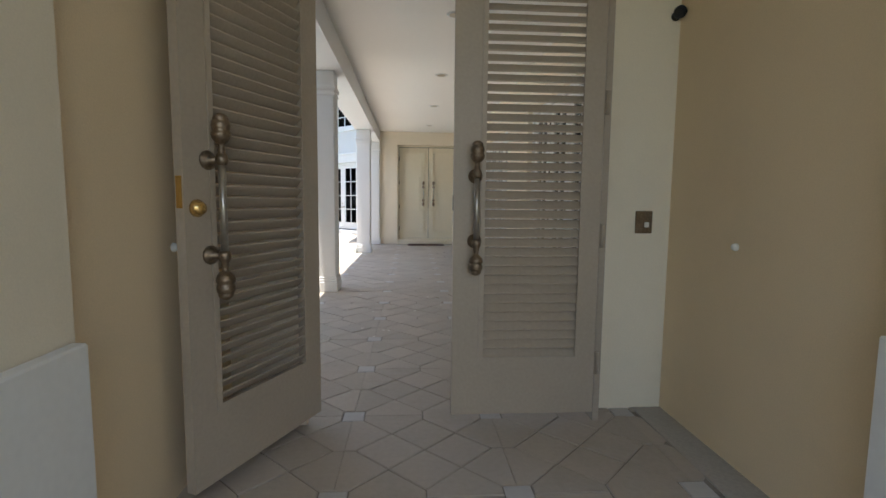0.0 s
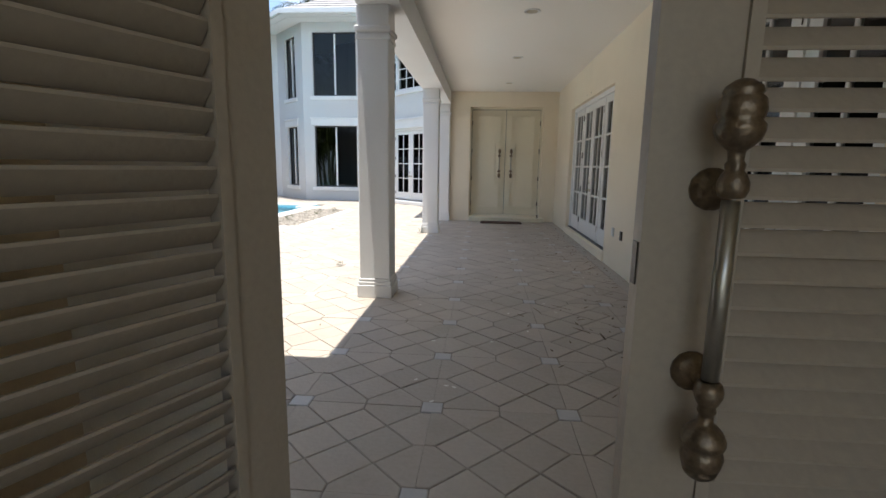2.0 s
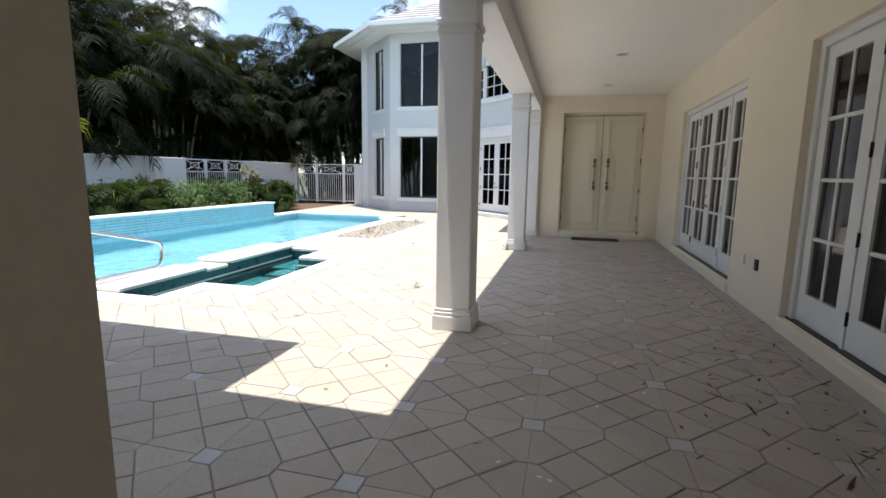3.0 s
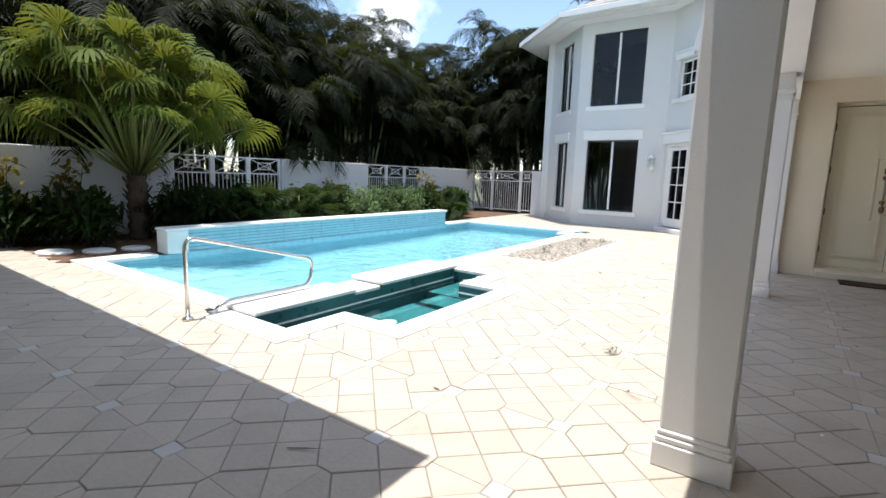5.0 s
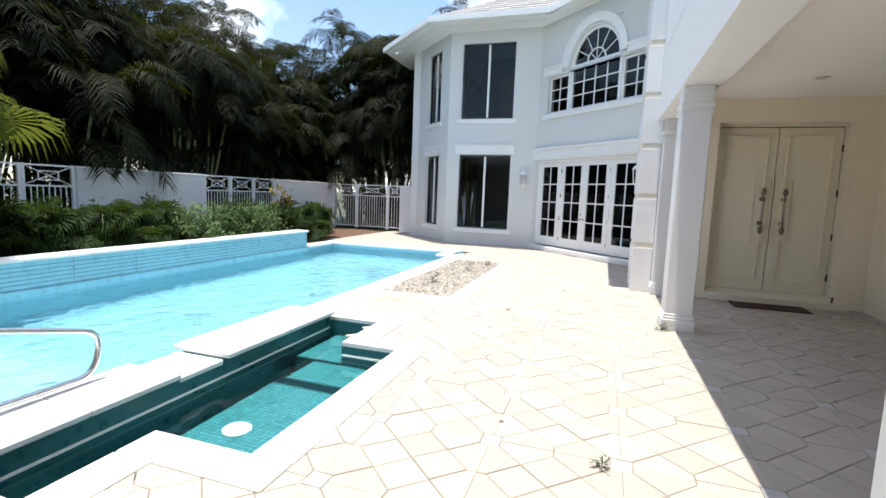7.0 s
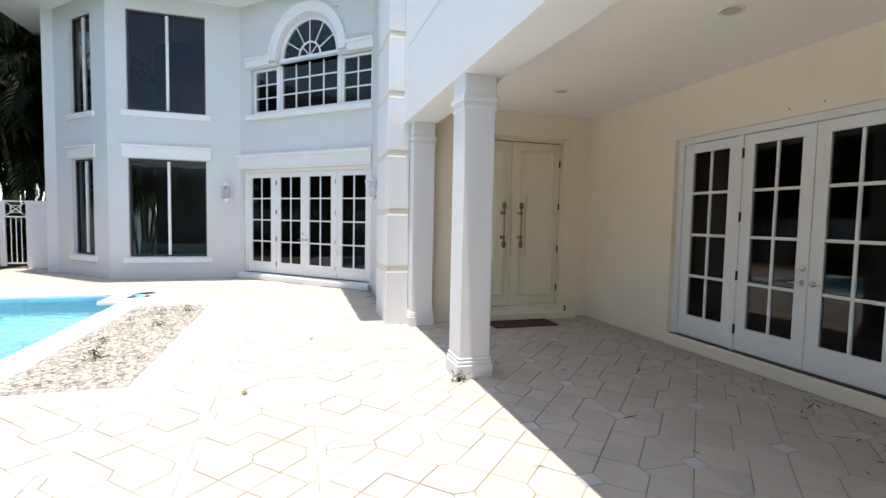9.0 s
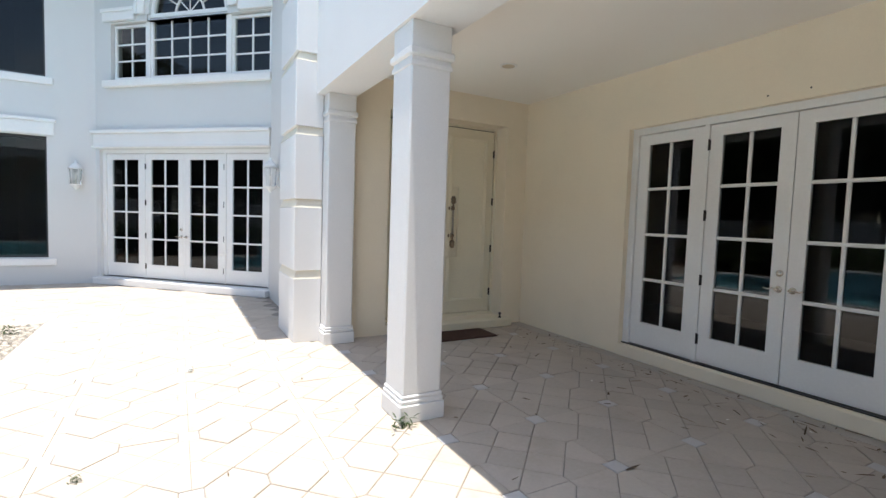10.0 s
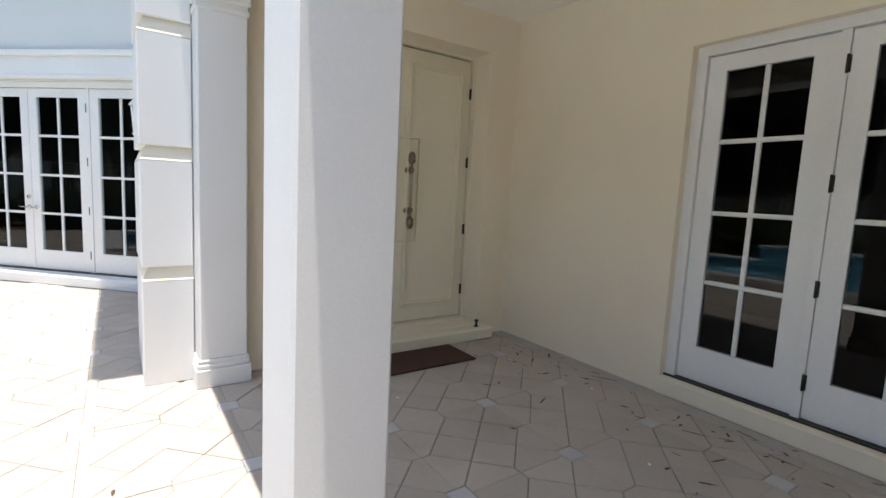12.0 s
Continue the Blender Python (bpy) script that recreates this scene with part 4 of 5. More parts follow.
# spa surround
coping_run(-5.62, 5.90, -4.35, 6.20)
coping_run(-4.62, 6.20, -4.35, 6.68)
coping_run(-4.62, 6.68, -3.62, 6.95)
coping_run(-3.90, 6.95, -3.62, 9.00)
coping_run(-4.50, 9.00, -3.62, 9.28)
coping_run(-4.50, 9.28, -4.22, 9.84)
coping_run(-5.62, 9.84, -4.22, 10.12)
coping_run(-5.68, 6.20, -5.12, 7.62, 0.07, 0.05)
coping_run(-5.66, 7.62, -5.14, 8.08, 0.03, 0.05)
coping_run(-5.72, 8.08, -5.08, 9.84, 0.09, 0.05)

bm = bm_new()
FLOOR_Z = -0.85
for a in ((-5.15, 6.20, -4.62, 6.95), (-5.15, 6.95, -3.90, 9.0), (-5.15, 9.0, -4.50, 9.84)):
    box(bm, a[0] - 0.02, a[1], FLOOR_Z - 0.1, a[2] + 0.02, a[3], FLOOR_Z)
for y0, y1, top in ((6.201, 7.62, 0.02), (7.62, 8.08, -0.02), (8.08, 9.839, 0.04)):
    box(bm, -5.60, y0, -1.2, -5.15, y1, top)
for a in ((-4.62, 6.18, -4.5, 6.95), (-4.617, 6.83, -3.905, 6.953), (-3.90, 6.83, -3.78, 9.12), (-4.50, 9.0, -3.78, 9.12), (-4.504, 9.005, -4.38, 9.96), (-5.15, 9.84, -4.38, 9.96), (-5.15, 6.08, -4.5, 6.20)):
    box(bm, a[0], a[1], -1.0, a[2], a[3], -0.03)
spa = setting("spa_basin", bm, SPA_TILE, "dark teal tiled spa shell", "spa")
bm = bm_new()
soft_box(bm, -4.95, 6.96, FLOOR_Z, -3.905, 8.50, -0.52, 0.01)
soft_box(bm, -5.05, 9.0, FLOOR_Z, -4.505, 9.83, -0.32, 0.01)
soft_box(bm, -4.82, 8.50, FLOOR_Z, -3.905, 8.995, -0.36, 0.01)
setting("spa_bench", bm, SPA_GROUT, "teal tiled spa bench and step", "spa bench")


def mosaic(name, x0, x1, y0, y1, z, cell=0.04):
    bm = bm_new()
    n, k = int((x1 - x0) / cell), int((y1 - y0) / cell)
    for i in range(n):
        for j in range(k):
            ax, ay = x0 + (i + 0.08) * cell, y0 + (j + 0.08) * cell
            w = cell * 0.84
            bm.faces.new([bm.verts.new(p) for p in ((ax, ay, z), (ax + w, ay, z), (ax + w, ay + w, z), (ax, ay + w, z))])
    return part(name, bm, SPA_LIGHT, spa, "teal mosaic tiles")


SPA_LIGHT = material("light_teal_mosaic", (0.04, 0.19, 0.21), 0.3, vary=0.3, scale=9, fine=40, bump=0.05, piece="island")
tagged(mosaic("mosaic", -4.93, -3.92, 6.98, 8.49, -0.516), kind="stuff")
tagged(mosaic("mosaic", -4.80, -3.92, 8.52, 8.98, -0.356), kind="stuff")
tagged(mosaic("mosaic", -5.03, -4.52, 9.02, 9.81, -0.316), kind="stuff")
bm = bm_new()
lathe(bm, [(0.11, 0), (0.11, 0.012), (0.09, 0.02), (0.0, 0.022)], Matrix.Translation((-4.63, 7.66, -0.514)), 20)
solid("spa_drain", "round white drain cover in the spa", "drain cover", bm, RUBBER)
bm = bm_new()
for a in ((-5.148, 6.22, -5.14, 9.82), (-4.625, 6.22, -4.617, 6.94), (-3.91, 6.97, -3.902, 8.98)):
    box(bm, a[0], a[1], -0.135, a[2], a[3], -0.115)
box(bm, -4.495, 8.988, -0.135, -3.92, 8.997, -0.115)
setting("spa_line", bm, COPING, "thin white tile line in the spa", "tile line")
bm = bm_new()
for a in ((-5.15, 6.20, -4.62, 6.95), (-5.15, 6.95, -3.90, 9.0), (-5.15, 9.0, -4.50, 9.84)):
    bm.faces.new([bm.verts.new(p) for p in ((a[0], a[1], -0.16), (a[2], a[1], -0.16), (a[2], a[3], -0.16), (a[0], a[3], -0.16))])
w2 = setting("water_spa", bm, clear("spa_water", (0.75, 0.95, 0.95), 1.33, 0.1, 3.0, True), "still clear spa water", "water")
w2.visible_shadow = False

# leaves sunk on the pool floor
rnd = random.Random(3)
verts, faces = [], []
for i in range(260):
    t = rnd.uniform(0, 1)
    x, y = (-7.6 + 1.5 * t, 14.9 + 0.5 * math.sin(9 * t)) if i % 3 else (-8.6 + 2.4 * t, 10.2 + 1.2 * t * t)
    a = rnd.uniform(0, 6.28)
    p = Vector((x + rnd.gauss(0, 0.06), y + rnd.gauss(0, 0.06), -1.345))
    d, w = Vector((math.cos(a), math.sin(a), 0)) * 0.09, Vector((-math.sin(a), math.cos(a), 0)) * 0.02
    b0 = len(verts)
    verts.extend([(p - d)[:], (p + w)[:], (p + d)[:], (p - w)[:]])
    faces.append((b0, b0 + 3, b0 + 2, b0 + 1))
me = bpy.data.meshes.new("sunken_leaves")
me.from_pydata(verts, [], faces)
me.materials.append(DEBRIS)
tagged(new("sunken_leaves", me), "dark dead leaves sunk on the pool floor", "leaf litter", kind="stuff")

# hand rail
rail = thing("pool_handrail", "bent stainless steel handrail at the pool edge", "handrail")
RX, RY = -5.58, 5.76


def smooth_path(ctrl, n=8):
    """Rounds the corners of a polyline."""
    pts = [Vector(c) for c in ctrl]
    out = [pts[0]]
    for a, b, c in zip(pts, pts[1:], pts[2:]):
        ra, rc = min(0.14, (a - b).length * 0.45), min(0.14, (c - b).length * 0.45)
        p, q = b + (a - b).normalized() * ra, b + (c - b).normalized() * rc
        for i in range(n + 1):
            t = i / n
            out.append(p * (1 - t) ** 2 + b * 2 * t * (1 - t) + q * t * t)
    out.append(pts[-1])
    return out


bm = bm_new()
tube(bm, smooth_path([(RX, RY, 0), (RX, RY, 0.84), (RX, RY + 1.56, 0.43), (RX, RY + 1.50, 0.11), (RX, RY + 0.38, 0.12), (RX, RY + 0.25, 0.02)]), 0.022, 12)
part("rail_tube", bm, STEEL, rail)
for y in (RY, RY + 0.25):
    bm = bm_new()
    lathe(bm, [(0.055, 0.004), (0.055, 0.02), (0.04, 0.032), (0.026, 0.036)], Matrix.Translation((RX, y, 0.018 if y > RY else 0.0)), 16)
    part("flange", bm, STEEL, rail)

# pebble patch
bm = bm_new()
box(bm, -5.28, 11.62, -0.05, -4.2, 15.75, -0.002)
setting("gravel_bed", bm, MORTAR, "shallow bed under the pebbles", "gravel bed")
rnd = random.Random(4)
verts, faces = [], []
for k in range(2600):
    x, y = rnd.uniform(-5.26, -4.22), rnd.uniform(11.64, 15.73)
    r, h, a = rnd.uniform(0.02, 0.045), rnd.uniform(0.012, 0.03), rnd.uniform(0, 6.28)
    b0 = len(verts)
    for q in range(6):
        t = a + q * math.pi / 3
        rr = r * rnd.uniform(0.75, 1.15)
        verts.append((x + rr * math.cos(t), y + 0.8 * rr * math.sin(t), -0.002))
    for q in range(6):
        t = a + q * math.pi / 3
        verts.append((x + 0.6 * r * math.cos(t), y + 0.5 * r * math.sin(t), h))
    for q in range(6):
        faces.append((b0 + q, b0 + (q + 1) % 6, b0 + 6 + (q + 1) % 6, b0 + 6 + q))
    faces.append(tuple(b0 + 6 + q for q in range(6)))
me = bpy.data.meshes.new("pebbles")
me.from_pydata(verts, [], faces)
me.materials.append(GRAVEL)
tagged(new("pebbles", me), "pale river pebbles in a shallow bed", "pebbles", kind="stuff")

# ---- garden wall, fence panels, side gate ----
GX, GT = -12.85, 1.86


def garden_wall(y0, y1):
    bm = bm_new()
    box(bm, GX - 0.2, y0, -0.05, GX, y1, GT - 0.06)
    soft_box(bm, GX - 0.23, y0 - 0.02, GT - 0.06, GX + 0.03, y1 + 0.02, GT, 0.01)
    box(bm, GX, y0, GT - 0.24, GX + 0.015, y1, GT - 0.18)
    setting("garden_wall", bm, WHITE, "white stucco garden wall with a flat cap", "wall")


garden_wall(2.3, 9.15)
garden_wall(12.2, 15.75)
garden_wall(18.85, 22.85)
for y0, y1 in ((9.15, 12.2), (15.75, 18.85)):
    bm = bm_new()
    box(bm, GX - 0.2, y0, -0.05, GX, y1, 0.55)
    setting("garden_wall_low", bm, WHITE, "low white wall under the fence", "wall")


def fence_panel(parent, ln, z0, z1, cross=0.42):
    """Posts, rails, a crossed panel on top and pickets below, along local x."""
    def bar(name, *b):
        bm = bm_new()
        box(bm, *b)
        return part(name, bm, TRIM, parent)
    bar("post", 0, -0.03, z0, 0.06, 0.03, z1)
    bar("post", ln - 0.06, -0.03, z0, ln, 0.03, z1)
    for z in (z0 + 0.06, z1 - cross - 0.04, z1 - 0.04):
        bar("rail", 0.06, -0.015, z, ln - 0.06, 0.015, z + 0.035)
    zc, xc = z1 - cross / 2 - 0.02, ln / 2
    for sx in (-1, 1):
        for sz in (-1, 1):
            bm = bm_new()
            tube(bm, [(xc, 0, zc), (xc + sx * (ln / 2 - 0.06), 0, zc + sz * (cross / 2 - 0.02))], 0.012, 6)
            part("brace", bm, TRIM, parent)
    bm = bm_new()
    ring(bm, xc - ln * 0.2, zc - 0.1, xc + ln * 0.2, zc + 0.1, 0.02, -0.012, 0.012)
    part("inner_frame", bm, TRIM, parent)
    n = int((ln - 0.12) / 0.105)
    for i in range(1, n):
        x = 0.06 + (ln - 0.12) * i / n
        bar("picket", x - 0.009, -0.009, z0 + 0.095, x + 0.009, 0.009, z1 - cross - 0.04)


for y0, y1 in ((9.15, 12.2), (15.75, 18.85)):
    n = 3
    for i in range(n):
        ln = (y1 - y0) / n
        f = thing("fence_panel", "white metal fence panel with crossed top", "fence", "garden fence", Matrix.Translation((GX - 0.1, y0 + ln * i, 0)) @ Matrix.Rotation(radians(90), 4, "Z"))
        fence_panel(f, ln - 0.005, 0.55, GT)
for x0, x1 in ((-12.85, -11.75), (-11.74, -10.35), (-10.34, -9.75)):
    f = thing("side_gate", "white metal picket gate with crossed top", "gate", "side gates", Matrix.Translation((x0, 22.6, 0)))
    fence_panel(f, x1 - x0, 0.06, GT - 0.02)
bm = bm_new()
box(bm, -9.74, 22.45, -0.05, -8.9, 22.7, GT - 0.02)
setting("garden_wall_end", bm, WHITE, "short white wall between gate and house", "wall")

# ---- planting ----


def leaflet(verts, faces, p, d, up, ln, w, droop):
    """A narrow leaf of two bent quads."""
    side = d.cross(up)
    if side.length < 1e-4:
        side = Vector((1, 0, 0))
    side.normalize()
    b0 = len(verts)
    mid = p + d * ln * 0.5 - Vector((0, 0, droop * ln * 0.12))
    tip = p + d * ln - Vector((0, 0, droop * ln * 0.55))
    for v in (p + side * w * 0.35, p - side * w * 0.35, mid + side * w * 0.5, mid - side * w * 0.5, tip):
        verts.append(v[:])
    faces.append((b0, b0 + 1, b0 + 3, b0 + 2))
    faces.append((b0 + 2, b0 + 3, b0 + 4))


def frond(verts, faces, base, yaw, rise, ln, rnd, leaves=34, lw=0.034, ll=0.58):
    """An arching feather leaf."""
    pos, ang = Vector(base), rise
    step = ln / 14
    pts = []
    for i in range(15):
        pts.append(pos.copy())
        pos = pos + Vector((math.cos(yaw) * math.cos(ang), math.sin(yaw) * math.cos(ang), math.sin(ang))) * step
        ang -= rnd.uniform(0.06, 0.17) * (1 + i * 0.06)
    for i in range(leaves):
        f = 0.14 + 0.86 * i / (leaves - 1)
        q = f * 14
        a = min(int(q), 13)
        p = pts[a].lerp(pts[a + 1], q - a)
        t = (pts[a + 1] - pts[a]).normalized()
        up = Vector((0, 0, 1))
        side = t.cross(up).normalized()
        n = side.cross(t)
        size = ll * (0.55 + 0.45 * math.sin(math.pi * min(1, f * 0.95))) * rnd.uniform(0.85, 1.1)
        for sgn in (-1, 1):
            d = (side * sgn * 0.8 + t * 0.55 + n * rnd.uniform(0.05, 0.35)).normalized()
            leaflet(verts, faces, p, d, n, size, lw, rnd.uniform(0.6, 1.5))
    for i in range(14):          # rachis
        b0 = len(verts)
        s = 0.014 * (1 - i / 16)
        for p in (pts[i], pts[i + 1]):
            verts.extend([(p + Vector((s, 0, 0)))[:], (p + Vector((-s / 2, s, 0)))[:], (p + Vector((-s / 2, -s, 0)))[:]])
        for k in range(3):
            faces.append((b0 + k, b0 + (k + 1) % 3, b0 + 3 + (k + 1) % 3, b0 + 3 + k))


def mesh_py(name, verts, faces, mat):
    me = bpy.data.meshes.new(name)
    me.from_pydata(verts, [], faces)
    me.materials.append(mat)
    return me


def areca(seed, stems, height, spread):
    """A clump palm: canes and a crown of feather leaves."""
    rnd = random.Random(seed)
    p = thing("areca_palm", "tall clumping palm with arching feather fronds", "palm", "palm hedge")
    verts, faces = [], []
    bm = bm_new()
    for i in range(stems):
        a, r = rnd.uniform(0, 6.28), rnd.uniform(0.1, 0.5)
        x, y = r * math.cos(a), r * math.sin(a)
        h = height * rnd.uniform(0.42, 1.0)
        lean = rnd.uniform(0.1, spread)
        tx, ty = x + lean * math.cos(a), y + lean * math.sin(a)
        tube(bm, [(x, y, -0.05), ((x + tx) / 2 - 0.06, (y + ty) / 2, h * 0.5), (tx, ty, h)], 0.055, 7, 0.035)
        for k in range(rnd.randint(8, 10)):
            frond(verts, faces, (tx, ty, h), k * 2.4 + rnd.uniform(0, 0.6), rnd.uniform(0.35, 1.35), rnd.uniform(1.7, 2.6), rnd)
    part("trunk", bm, CANE, p, "green ringed canes")
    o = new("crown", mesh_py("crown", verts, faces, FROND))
    o.parent = p
    return p


rnd = random.Random(11)
kinds = [areca(31, 10, 5.6, 1.0), areca(32, 11, 7.4, 1.1), areca(33, 10, 9.0, 1.2), areca(34, 11, 4.0, 1.1)]
spots = []
for y in range(0, 15):
    spots.append((-15.3 + rnd.uniform(-0.4, 0.3), 3.0 + y * 1.65 + rnd.uniform(-0.4, 0.4), (0, 3)))
    spots.append((-16.6 + rnd.uniform(-0.5, 0.5), 2.4 + y * 1.75 + rnd.uniform(-0.4, 0.4), (1, 0)))
    spots.append((-18.3 + rnd.uniform(-0.5, 0.5), 2.0 + y * 1.9 + rnd.uniform(-0.5, 0.5), (2, 1)))
for i in range(7):
    spots.append((-13.2 + i * 0.9, 25.0 + rnd.uniform(-0.5, 0.7), (1, 0, 3)))
    spots.append((-14.0 + i * 1.1, 27.2 + rnd.uniform(-0.5, 0.7), (2, 1)))
used = set()
for x, y, ks in spots:
    k = rnd.choice(ks)
    m = Matrix.Translation((x, y, 0)) @ Matrix.Rotation(rnd.uniform(0, 6.28), 4, "Z")
    if k in used:
        copy_thing(kinds[k], m)
    else:
        used.add(k)
        kinds[k].matrix_basis = m


def fan_leaf(verts, faces, centre, out, size, rnd, blades=30):
    """A pleated fan with drooping split tips."""
    t = out.normalized()
    side = t.cross(Vector((0, 0, 1))).normalized()
    side = Matrix.Rotation(rnd.uniform(-0.9, 0.9), 3, t) @ side
    n = side.cross(t)
    for i in range(blades):
        a = radians(-125 + 250 * i / (blades - 1))
        d = (t * math.cos(a) + side * math.sin(a)).normalized()
        ln = size * (0.78 + 0.22 * math.cos(a)) * rnd.uniform(0.92, 1.05)
        tang = (-t * math.sin(a) + side * math.cos(a)).normalized()
        w = size * 0.062
        b0 = len(verts)
        fold = n * (0.02 if i % 2 else -0.02)
        p1 = centre + d * ln * 0.55 + fold
        p2 = centre + d * ln * 0.85 - Vector((0, 0, ln * 0.16))
        p3 = centre + d * ln * 0.98 - Vector((0, 0, ln * rnd.uniform(0.34, 0.6)))
        for v in (centre, p1 + tang * w * 0.75, p1 - tang * w * 0.75, p2 + tang * w * 0.42, p2 - tang * w * 0.42, p3):
            verts.append(v[:])
        faces.extend([(b0, b0 + 1, b0 + 2), (b0 + 1, b0 + 3, b0 + 4, b0 + 2), (b0 + 3, b0 + 5, b0 + 4)])


def fan_palm(name, label, m, seed, trunk_h, n, stalk, size, group="", mat=FAN):
    rnd = random.Random(seed)
    p = thing(name, label, "palm", group, m)
    if trunk_h > 0.3:
        bm = bm_new()
        prof = []
        for i in range(14):
            z = trunk_h * i / 13
            prof.append((0.19 - 0.03 * i / 13 + (0.045 if i % 2 else 0.0), z))
        lathe(bm, prof, Matrix.Translation((0, 0, -0.03)), 12)
        for i in range(34):     # leaf stubs
            a, z = i * 2.4, trunk_h * rnd.uniform(0.2, 1.0)
            tube(bm, [(0.14 * math.cos(a), 0.14 * math.sin(a), z), (0.27 * math.cos(a), 0.27 * math.sin(a), z + 0.18)], 0.03, 5, 0.012)
        part("trunk", bm, BARK, p, "rough brown trunk with leaf stubs")
    verts, faces = [], []
    for i in range(n):
        bm = bm_new()
        yaw = i * 2.39996 + rnd.uniform(-0.2, 0.2)
        f = (i + 0.5) / n
        rise = radians(88 - 46 * f ** 0.75 + rnd.uniform(-13, 13)) if trunk_h > 0.3 else radians(rnd.uniform(22, 86))
        ln = stalk * rnd.uniform(0.65, 1.2)
        d = Vector((math.cos(yaw) * math.cos(rise), math.sin(yaw) * math.cos(rise), math.sin(rise)))
        base = Vector((0.08 * math.cos(yaw), 0.08 * math.sin(yaw), trunk_h - 0.05))
        mid = base + d * ln * 0.55
        tip = base + d * ln - Vector((0, 0, 0.10 * ln * math.cos(rise)))
        tube(bm, [base, mid, tip], 0.02 * stalk / 1.5, 5, 0.009)
        out = Vector((math.cos(yaw), math.sin(yaw), rnd.uniform(-0.9, 0.5) + 0.4 * math.sin(rise)))
        fan_leaf(verts, faces, tip, out, size * rnd.uniform(0.85, 1.1), rnd)
        part("leaf_stalk", bm, PETIOLE, p)
    o = new("crown", mesh_py("crown", verts, faces, mat))
    o.parent = p
    return p


fan_palm("fan_palm", "fan palm with shaggy trunk and broad pleated leaves", Matrix.Translation((-11.9, 7.96, 0)), 5, 1.35, 84, 2.55, 0.78)
small = fan_palm("palmetto", "low bushy palmetto with small fan leaves", Matrix.Translation((-11.9, 10.0, 0)), 8, 0.1, 34, 0.85, 0.50, "palmettos", PALMETTO)
for x, y in ((-11.4, 9.2), (-12.0, 10.9), (-11.3, 10.5), (-11.6, 11.9), (-11.2, 12.6), (-11.9, 12.9), (-10.9, 11.3), (-11.1, 17.6)):
    copy_thing(small, Matrix.Translation((x, y, 0)) @ Matrix.Rotation(rnd.uniform(0, 6.28), 4, "Z"))


def leafy_shrub(name, label, seed, r, h, n, mat, lw, ll, m, group):
    """Stems with many small leaves in an uneven mound."""
    rnd = random.Random(seed)
    p = thing(name, label, "shrub", group, m)
    bm = bm_new()
    verts, faces = [], []
    for s in range(14):
        a, q = rnd.uniform(0, 6.28), rnd.uniform(0.2, 1.0)
        top = Vector((r * q * math.cos(a), r * q * math.sin(a), h * rnd.uniform(0.5, 1.05) * (1.1 - 0.45 * q)))
        tube(bm, [(0.08 * math.cos(a), 0.08 * math.sin(a), -0.02), (top.x * 0.5, top.y * 0.5, top.z * 0.65), top], 0.014, 5, 0.005)
        for i in range(n // 14):
            f = rnd.uniform(0.3, 1.0)
            c = Vector((top.x * f, top.y * f, top.z * min(1, f * 1.1))) + Vector((rnd.gauss(0, 0.09), rnd.gauss(0, 0.09), rnd.gauss(0, 0.07)))
            c.z = max(c.z, 0.04)
            d = Vector((rnd.gauss(0, 1), rnd.gauss(0, 1), rnd.gauss(0.35, 0.5))).normalized()
            leaflet(verts, faces, c, d, Vector((0, 0, 1)), ll * rnd.uniform(0.7, 1.2), lw, rnd.uniform(0.2, 0.9))
    part("stems", bm, BARK, p)
    o = new("leaves", mesh_py("leaves", verts, faces, mat))
    o.parent = p
    return p


def scatter(first, spots, seed):
    rnd = random.Random(seed)
    for i, (x, y, s) in enumerate(spots):
        m = Matrix.Translation((x, y, 0)) @ Matrix.Rotation(rnd.uniform(0, 6.28), 4, "Z")
        if i == 0:
            first.matrix_basis = m
            continue
        copy_thing(first, m)


scatter(leafy_shrub("pale_shrub", "pale green spreading shrub spilling over the pool wall", 21, 0.9, 1.25, 1700, PALE_SHRUB, 0.035, 0.10, Matrix(), "pale shrubs"),
        [(-10.8, 13.6, 1), (-10.6, 14.6, 1), (-10.9, 15.5, 1), (-10.5, 12.8, 1), (-11.4, 14.3, 1)], 2)
scatter(leafy_shrub("tall_shrub", "taller green shrub with fine leaves", 24, 0.75, 1.5, 1700, SHRUB, 0.04, 0.12, Matrix(), "tall shrubs"),
        [(-11.0, 14.9, 1), (-12.0, 16.8, 1), (-12.1, 13.7, 1), (-12.2, 9.0, 1), (-12.3, 11.4, 1)], 3)
# Added row that covers the bright gaps behind the fence.
scatter(leafy_shrub("hedge_shrub", "added dark green shrub that closes the gaps under the palms", 41, 0.95, 2.3, 1500, SHRUB, 0.06, 0.20, Matrix(), "hedge shrubs"),
        [(-14.25, 5.2 + 1.05 * i, 1) for i in range(18)] + [(-12.6 + 1.05 * i, 23.9, 1) for i in range(4)], 13)
scatter(leafy_shrub("strap_plant", "dark strap-leaved clump in the mulch", 27, 0.6, 1.05, 480, SHRUB, 0.07, 0.42, Matrix(), "strap-leaved plants"),
        [(-11.3, 6.9, 1), (-12.0, 6.5, 1), (-12.4, 7.2, 1), (-10.9, 8.9, 1), (-11.6, 8.4, 1), (-11.0, 16.5, 1), (-10.9, 18.5, 1), (-11.6, 18.9, 1), (-11.8, 19.8, 1), (-12.2, 5.9, 1), (-11.6, 15.6, 1), (-11.2, 9.9, 1), (-12.2, 17.9, 1), (-12.4, 20.6, 1)], 5)
